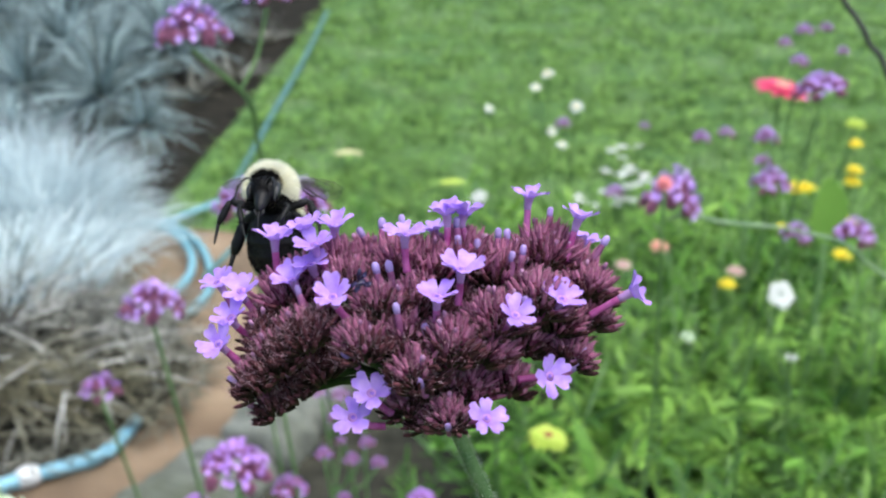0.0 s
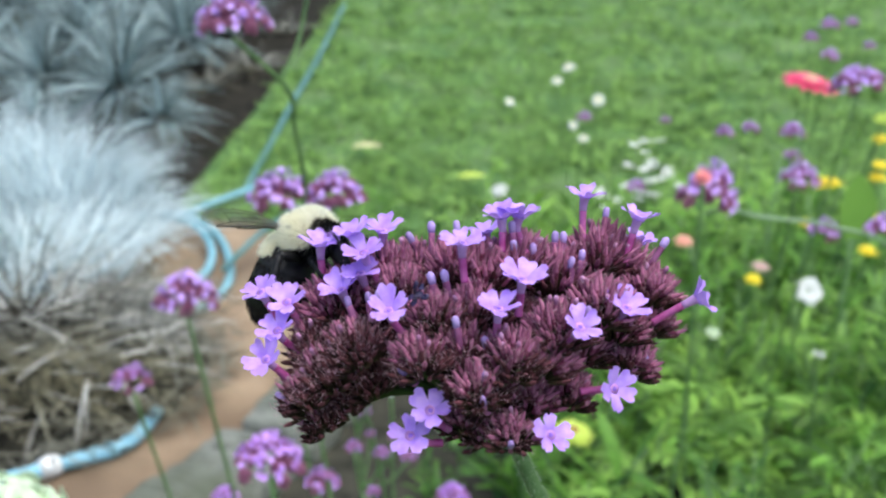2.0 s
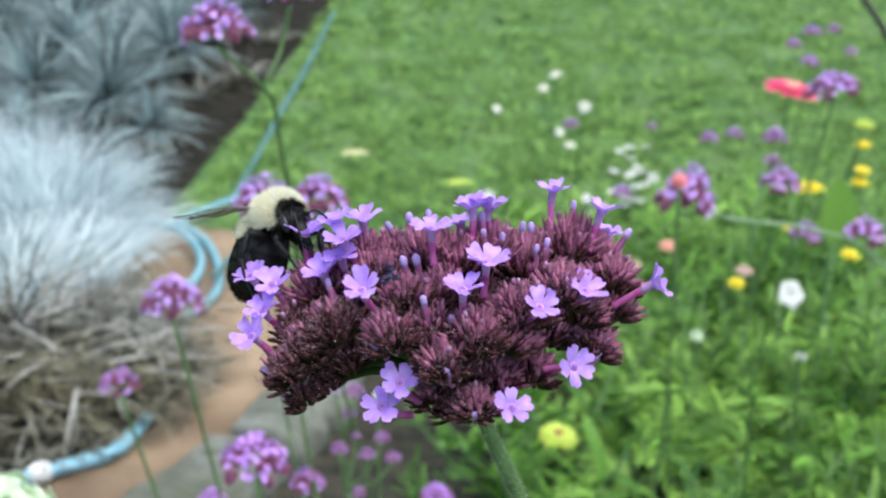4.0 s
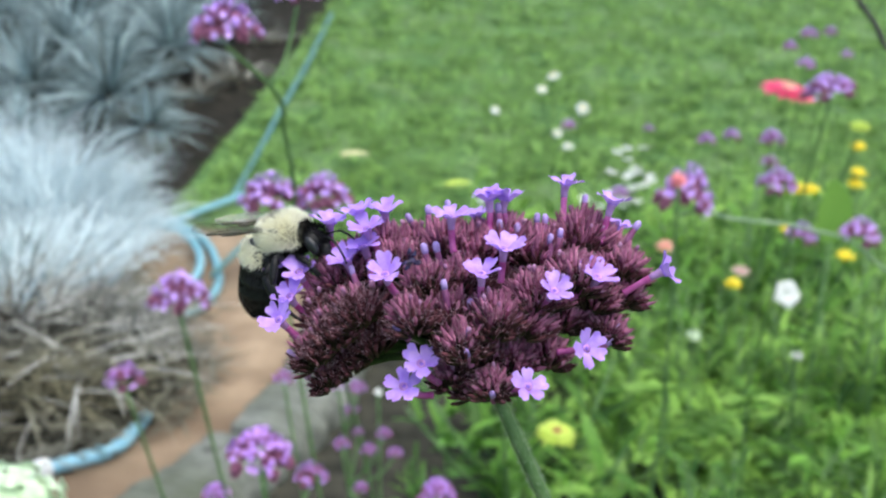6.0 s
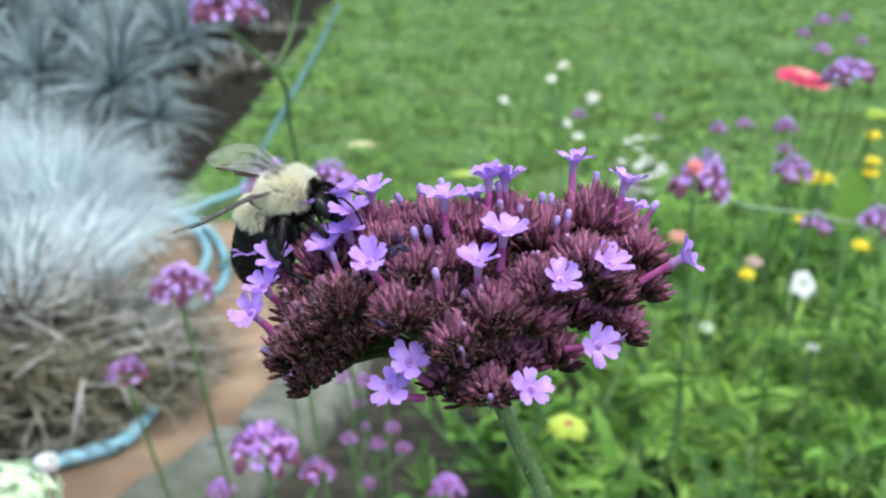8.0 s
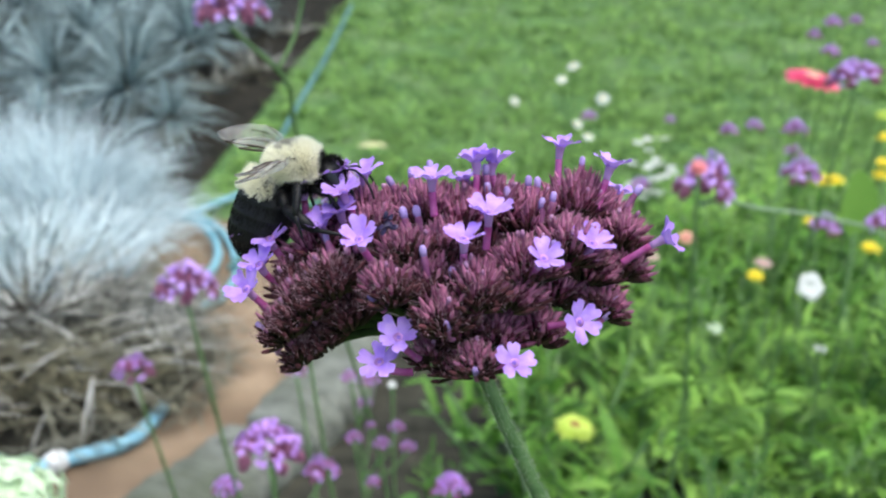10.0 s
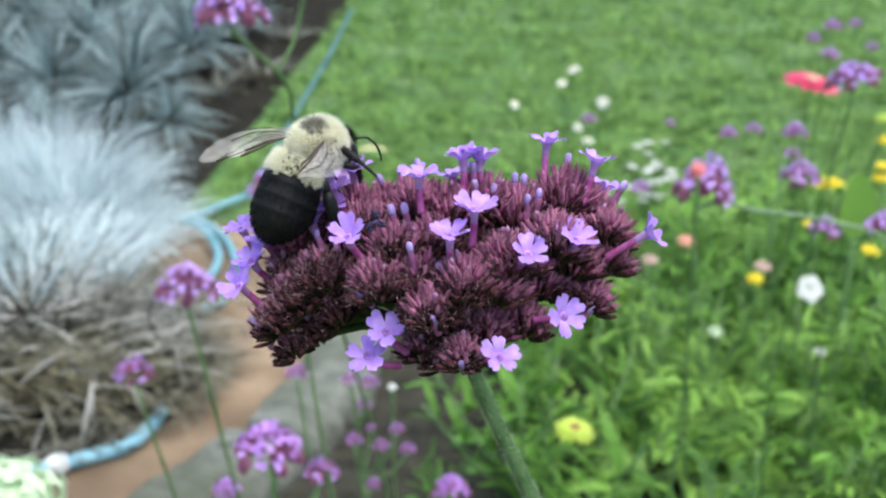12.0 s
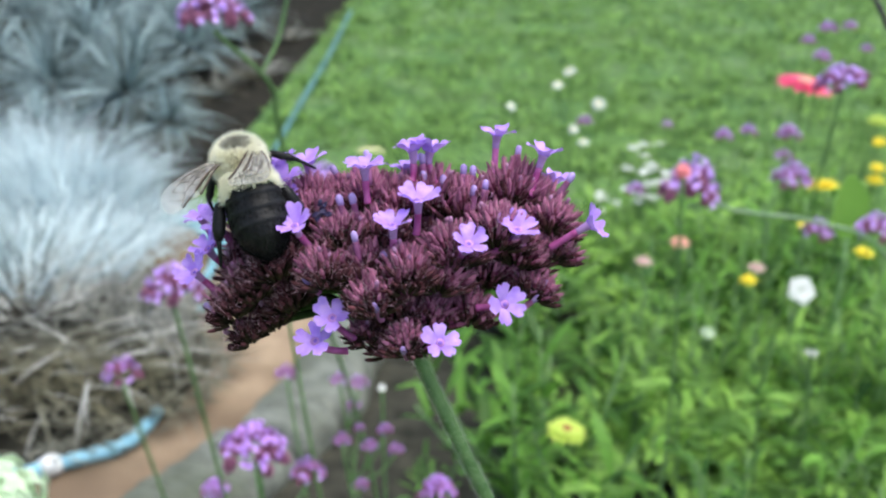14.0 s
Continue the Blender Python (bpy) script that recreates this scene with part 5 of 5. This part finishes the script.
def bumblebee():
    rng = random.Random(300)
    bee = thing("bumblebee", "bumblebee with cream furry thorax and black abdomen feeding on the verbena", "bee")
    g = Geo()
    g.ellipsoid((0, 0, 0), (2.95 * BM, 3.5 * BM, 3.0 * BM), None, 24, 16)
    th = part("thorax", g, M["skin_t"], bee)
    pale, dark, worn = Geo(), Geo(), Geo()
    for d in fibonacci(24000, -1, rng):
        p = Vector((d.x * 2.9, d.y * 3.45, d.z * 2.95)) * BM
        patch = math.hypot(d.x / 0.72, (d.y + 0.22) / 0.50) if d.z > -0.2 else 9.0
        patch += 0.35 * noise.noise(d * 4)
        under = d.z < -0.42 - 0.42 * max(0, -d.y) + 0.25 * noise.noise(d * 3)
        collar = 0.80 < d.y < 0.93 and d.z < 0.55
        out = (d + Vector((0, -0.3, 0.05)) + Vector((rng.uniform(-1, 1), rng.uniform(-1, 1), rng.uniform(-1, 1))) * 0.22).normalized()
        if under or collar or d.y > 0.93:
            if rng.random() < 0.6:
                dark.hair(p, out, rng.uniform(0.6, 1.0) * BM, 0.06 * BM, rng, 0.2)
        elif patch < 0.85:
            r = rng.random()
            (worn if r > 0.7 * patch * patch else pale).hair(p, out, rng.uniform(0.45, 0.9) * BM, 0.05 * BM, rng, 0.2)
        else:
            pale.hair(p, out, rng.uniform(0.75, 1.3) * BM, 0.05 * BM, rng, 0.2)
    for s in (-1, 1):
        g = Geo()
        g.ellipsoid((s * 2.65 * BM, -0.1 * BM, 1.35 * BM), (0.42 * BM, 0.75 * BM, 0.42 * BM), None, 10, 6)
        part("tegula", g, M["skin"], th, "black scale over the wing root")
    part("thorax_fur", pale, M["fur"], th, "cream-yellow fur")["kind"] = "stuff"
    part("worn_fur", worn, M["fur_worn"], th, "worn grey fur between the wings")["kind"] = "stuff"
    part("belly_fur", dark, M["fur_dark"], th, "black fur")["kind"] = "stuff"
    # head
    g = Geo()
    g.ellipsoid((0, 4.4 * BM, -1.0 * BM), (2.05 * BM, 1.35 * BM, 2.0 * BM), Euler((radians(30), 0, 0)).to_matrix(), 18, 12)
    g.tube([Vector(p) * BM for p in ((0, 4.9, -1.7), (0, 5.7, -2.7), (0, 6.5, -3.7), (0, 7.1, -4.5))], [1.35 * BM, 1.0 * BM, 0.72 * BM, 0.4 * BM], 12)
    hd = part("head", g, M["skin"], bee)
    for s in (-1, 1):
        g = Geo()
        g.ellipsoid((s * 1.75 * BM, 4.7 * BM, -1.3 * BM), (0.5 * BM, 0.75 * BM, 1.4 * BM), Euler((radians(30), 0, 0)).to_matrix(), 14, 10)
        part("eye", g, M["eye"], hd, "glossy black eye")
    g = Geo()
    for s in (-1, 1):
        g.tube([Vector(p) * BM for p in ((s * 0.35, 6.5, -4.0), (s * 0.55, 7.0, -4.7), (s * 0.2, 7.3, -5.2))], [0.22 * BM, 0.26 * BM, 0.08 * BM], 6)
    part("jaw", g, M["skin"], hd)
    g = Geo()
    for d in fibonacci(3200, -1, rng):
        if d.y < -0.2 and d.z < 0.5 or abs(d.x) > 0.72 and d.z < 0.6:
            continue
        p = Vector((d.x * 1.9, 4.5 + d.y * 1.45, -0.9 + d.z * 1.9)) * BM
        g.hair(p, d + Vector((0, 0.3, 0.4)), rng.uniform(0.35, 0.9) * BM, 0.05 * BM, rng)
    part("face_fur", g, M["fur_dark"], hd)["kind"] = "stuff"
    g = Geo()
    g.tube(smooth_path([Vector(p) * BM for p in ((0, 7.0, -4.5), (0, 7.4, -5.6), (0, 7.4, -7.0))], 4), 0.16 * BM, 6)
    part("tongue", g, M["skin"], hd)
    for s in (-1, 1):
        g = Geo()
        g.tube(smooth_path([Vector(p) * BM for p in ((s * 0.7, 5.8, -0.6), (s * 1.2, 6.7, -0.3), (s * 1.7, 7.5, -0.3))], 4), 0.13 * BM, 6)
        g.tube(smooth_path([Vector(p) * BM for p in ((s * 1.7, 7.5, -0.3), (s * 2.1, 8.6, -1.2), (s * 2.4, 9.4, -2.5), (s * 2.5, 9.8, -3.8))], 4), 0.15 * BM, 6)
        part("antenna", g, M["skin"], hd)
    # abdomen, about the waist
    g = Geo()
    rings, n = [], 42
    L = 11.1
    prof = lambda u: (0.24 + 0.80 * math.sin(math.pi * min(1.0, u * 0.74 + 0.13)) ** 0.62) * (1 if u < 0.64 else math.sqrt(max(0.004, 1 - ((u - 0.64) / 0.36) ** 2)))
    for i in range(n + 1):
        u = i / n
        r = prof(u) * (1 + 0.055 * ((u * 6) % 1) ** 2)
        rings.append([Vector((math.cos(k / 24 * 6.2832) * r * 3.6, -u * L, math.sin(k / 24 * 6.2832) * r * 3.75 - 0.5 * math.sin(u * 3.14))) * BM for k in range(24)])
    g.ring_skin(rings)
    ab = part("abdomen", g, M["skin"], bee, "black segmented abdomen with cream first band")
    ab.location = Vector((0, -2.9, -0.9)) * BM
    pale, dark = Geo(), Geo()
    for i in range(9000):
        u = rng.random()
        k = rng.uniform(0, 6.2832)
        r = prof(u)
        nrm = Vector((math.cos(k), -0.15 + (u - 0.4) * -0.8, math.sin(k))).normalized()
        p = Vector((math.cos(k) * r * 3.57, -u * L, math.sin(k) * r * 3.7 - 0.5 * math.sin(u * 3.14))) * BM
        first = u < 0.235 + 0.025 * math.sin(k * 5) + 0.02 * math.sin(k * 13) and math.sin(k) > -0.25
        if first:
            pale.hair(p, nrm + Vector((0, -0.2, 0)), rng.uniform(0.5, 1.0) * BM, 0.06 * BM, rng, 0.25)
            for _ in range(4):
                pale.hair(p + Vector((rng.uniform(-1, 1), rng.uniform(-1, 1), rng.uniform(-1, 1))) * 0.15 * BM, nrm + Vector((rng.uniform(-0.3, 0.3), rng.uniform(-0.5, 0.6), rng.uniform(-0.3, 0.3))), rng.uniform(0.5, 1.1) * BM, 0.055 * BM, rng, 0.25)
        else:
            dark.hair(p, nrm * 0.5 + Vector((0, -1.0, 0)), rng.uniform(0.3, 0.75) * BM, 0.05 * BM, rng)
    part("first_band_fur", pale, M["fur"], ab, "cream fur band")["kind"] = "stuff"
    part("abdomen_fur", dark, M["fur_dark"], ab, "short black fur")["kind"] = "stuff"
    legs = {}
    for s, nm in ((-1, "l"), (1, "r")):
        legs["front_" + nm] = bee_leg(bee, [(s * 1.6, 2.2, -2.6), (s * 3.2, 4.4, -3.2), (s * 2.4, 5.8, -5.8), (s * 1.8, 6.6, -7.6)], [0.42, 0.36, 0.22], 1)
        legs["mid_" + nm] = bee_leg(bee, [(s * 2.1, 0.2, -2.7), (s * 5.2, 0.9, -1.8), (s * 6.7, 0.7, -4.9), (s * 6.9, 1.4, -7.4)], [0.56, 0.50, 0.30], 2)
        legs["hind_" + nm] = bee_leg(bee, [(s * 2.0, -1.6, -2.7), (s * 4.1, -3.2, -3.6), (s * 5.6, -4.9, -7.6), (s * 6.2, -4.9, -10.8)], [0.6, 0.82, 0.4], 3)
    wings = {}
    for s, nm in ((-1, "l"), (1, "r")):
        wings["fore_" + nm] = bee_wing(bee, "forewing", -s, 0.0128, 0.0037, (s * 2.8, -0.4, 1.3))
        wings["hind_" + nm] = bee_wing(bee, "hindwing", -s, 0.0088, 0.0025, (s * 2.7, -1.1, 1.1))
    return bee, ab, hd, legs, wings


BEE, ABDOMEN, BEE_HEAD, LEGS, WINGS = bumblebee()

HEAD_ROWS = [
    (0, -0.0023, 0.12644, 0.83898, -21.73, 1.57, 3.33),
    (0.5, -0.01003, 0.12434, 0.83663, -20.76, 0.12, 2.79),
    (1, -0.00415, 0.12512, 0.83884, -18.75, 2.27, 3.61),
    (1.5, -0.00141, 0.12662, 0.84062, -20.31, 3.93, 6.34),
    (2, -0.01235, 0.12521, 0.83697, -19.47, 1.27, 5.79),
    (2.5, -0.0059, 0.12696, 0.83947, -21.03, 2.62, 6.65),
    (3, -0.00874, 0.12724, 0.83733, -20.93, 1.09, 4.82),
    (5.5, -0.00827, 0.11288, 0.83912, -22.29, 0.57, 1.69),
    (6, -0.01002, 0.11699, 0.83889, -23.11, 0.66, 2.32),
    (6.5, -0.01095, 0.11507, 0.83871, -22.92, 0.94, 3.21),
    (7, -0.01353, 0.11864, 0.83715, -22.83, 0.48, 2.91),
    (7.5, -0.00909, 0.11969, 0.83843, -23.26, 1.76, 3.5),
    (8, -0.01243, 0.1216, 0.83644, -22.35, 0.47, 1.89),
    (8.5, -0.00713, 0.12259, 0.83843, -23.75, 1.31, 2.45),
    (11, -0.01088, 0.12355, 0.83651, -21.96, 0.02, 1.15),
    (11.5, -0.0088, 0.11856, 0.83733, -21.37, 0.84, 2.19),
    (12, -0.01067, 0.12472, 0.83635, -22.42, -0.11, 0.9),
    (12.5, -0.00757, 0.1208, 0.83772, -22.04, 0.81, 1.6),
    (13, -0.00948, 0.12589, 0.8361, -22.07, -0.85, -0.85),
    (13.5, -0.00655, 0.12439, 0.83672, -19.83, 0.33, -0.55),
    (14, -0.00741, 0.12715, 0.8363, -21.77, -0.71, -1.35),
]
BEE_ROWS = [
    (0, -0.02279, 0.14492, 0.85002, 32.4, 1.1, 177.3),
    (0.5, -0.03224, 0.14213, 0.84598, 29.1, -1, -177.1),
    (1, -0.02781, 0.14276, 0.84808, 19.3, -8.3, -150),
    (1.5, -0.02539, 0.14355, 0.84805, 22.3, -7.9, -141.9),
    (2, -0.03355, 0.13760, 0.84446, 19, -8, -136),
    (2.5, -0.03125, 0.14341, 0.84596, 21.9, -4.8, -147.3),
    (3, -0.03182, 0.1435, 0.84591, 23.6, -3.3, -158.2),
    (5.5, -0.03111, 0.12158, 0.84731, 13.3, -3.5, -111.7),
    (6, -0.03473, 0.12488, 0.84508, 11.4, -3.7, -111),
    (6.5, -0.03585, 0.12336, 0.84587, 8.6, -7, -103.6),
    (7, -0.03756, 0.12708, 0.84477, 13.2, -7, -99.3),
    (7.5, -0.03358, 0.12889, 0.84794, 11.9, -7.5, -96.2),
    (8, -0.03358, 0.13047, 0.84529, 6.8, -2.9, -103.4),
    (8.5, -0.02919, 0.13108, 0.84665, 7.4, -8.1, -100.4),
    (11, -0.029, 0.13227, 0.84834, -1.2, -7.7, -76.3),
    (11.5, -0.02578, 0.12674, 0.85053, 5.3, -4.3, -62.1),
    (12, -0.02594, 0.131, 0.84996, -0.2, 6.6, -35.5),
    (12.5, -0.0227, 0.12613, 0.85158, -3.3, -0.1, -5.9),
    (13, -0.02548, 0.1311, 0.84968, -5.6, 0.1, 0.9),
    (13.5, -0.02384, 0.1292, 0.84942, -6.6, -6.5, 10.4),
    (14, -0.02617, 0.13118, 0.8473, -3.4, -11.4, 19.4),
]
# seconds; bend of the abdomen, its swing to the side
BENDS = [
    (0, 70, 0),
    (0.5, 70, -6),
    (1, 74, -18),
    (1.5, 76, -18),
    (2, 70, -22),
    (2.5, 76, -24),
    (3, 76, -30),
    (5.5, 66, 0),
    (6, 72, 0),
    (6.5, 77, 0),
    (7, 78, 0),
    (7.5, 82, 0),
    (8, 72, 0),
    (8.5, 72, 0),
    (11, 62, 0),
    (11.5, 58, 0),
    (12, 60, 0),
    (12.5, 60, 0),
    (13, 58, 0),
    (13.5, 56, 0),
    (14, 58, 0),
]
# seconds; left wing: spread, lift, twist; right wing: spread, lift, twist (degrees)
WING_ROWS = [
    (0, 18, 0, 20, 18, 0, 20),
    (0.5, 22, 36, 10, 28, 1, 30),
    (1, 61, -13, 0, 35, -13, 10),
    (1.5, 68, -4, 10, 18, 0, 20),
    (2, 18, 0, 20, 20, 9, 45),
    (2.5, 18, 0, 20, 28, -30, 20),
    (3, 18, 0, 20, 38, -10, 15),
    (5.5, -16, 20, 30, 7, 4, 30),
    (6, 2, 2, 15, -3, 2, 45),
    (6.5, -27, 0, 15, 57, 3, 45),
    (7, 32, 3, 50, 28, -14, 20),
    (7.5, 85, 5, 15, 85, 5, 15),
    (8, 10, 10, 55, 33, -13, 25),
    (8.5, 85, 5, 15, 85, 5, 15),
    (11, -1, -1, 50, 42, -16, 15),
    (11.5, 12, -5, 40, 23, -25, -10),
    (12, 35, -18, 20, 25, 1, -5),
    (12.5, 50, -16, 35, -13, -12, -20),
    (13, 49, -16, 20, -5, -7, 0),
    (13.5, 42, -12, 25, -10, -1, 15),
    (14, 36, -10, 15, -26, -2, -20),
]


def motions():
    walk(HEAD, [(t, pose(x, y, z, rx, ry, rz)) for t, x, y, z, rx, ry, rz in HEAD_ROWS])
    walk(BEE, [(t, pose(x, y, z, rx, ry, rz)) for t, x, y, z, rx, ry, rz in BEE_ROWS])
    walk(ABDOMEN, [(t, pose(*ABDOMEN.location, a, c)) for t, a, c in BENDS])
    for nm, s in (("l", 1), ("r", -1)):
        for w, k in (("fore_", 1.0), ("hind_", 0.85)):
            ob = WINGS[w + nm]
            at = tuple(ob.location)
            o = 1 if s > 0 else 4
            walk(ob, [(r[0], pose(*at, 0, 0, -s * r[o] * k) @ pose(0, 0, 0, -r[o + 1]) @ pose(0, 0, 0, 0, s * r[o + 2])) for r in WING_ROWS])
    # the middle leg on the far side reaches out as the bee climbs round
    ob = LEGS["mid_r"]
    at = tuple(ob.location)
    walk(ob, [(t, pose(*at, 0, a, c)) for t, a, c in ((0, 0, 0), (11.0, 0, 0), (11.5, -5, 0), (12.0, -55, -5), (12.5, -60, -12), (13.0, -50, -20), (13.5, -52, -20), (14.0, -42, -25))])
    # the hind legs push off the head and trail
    ob = LEGS["hind_r"]
    at = tuple(ob.location)
    walk(ob, [(t, pose(*at, a, 0, 0)) for t, a in ((0, 10), (5.5, 55), (8.5, 65), (11.0, 85), (11.5, 65), (12.0, 30), (12.5, 10), (14.0, 10))])
    ob = LEGS["hind_l"]
    at = tuple(ob.location)
    walk(ob, [(t, pose(*at, a, c, 0)) for t, a, c in ((0, 10, 0), (5.5, 45, 0), (11.0, 45, 0), (12.0, 15, 0), (12.5, 5, 6), (13.0, -6, 8), (13.5, -6, 8), (14.0, 0, 0))])
    ob = LEGS["mid_l"]
    at = tuple(ob.location)
    walk(ob, [(t, pose(*at, 0, 0, a)) for t, a in ((0, 0), (11.5, 0), (12.5, -45), (13.5, -50), (14.0, -45))])


motions()
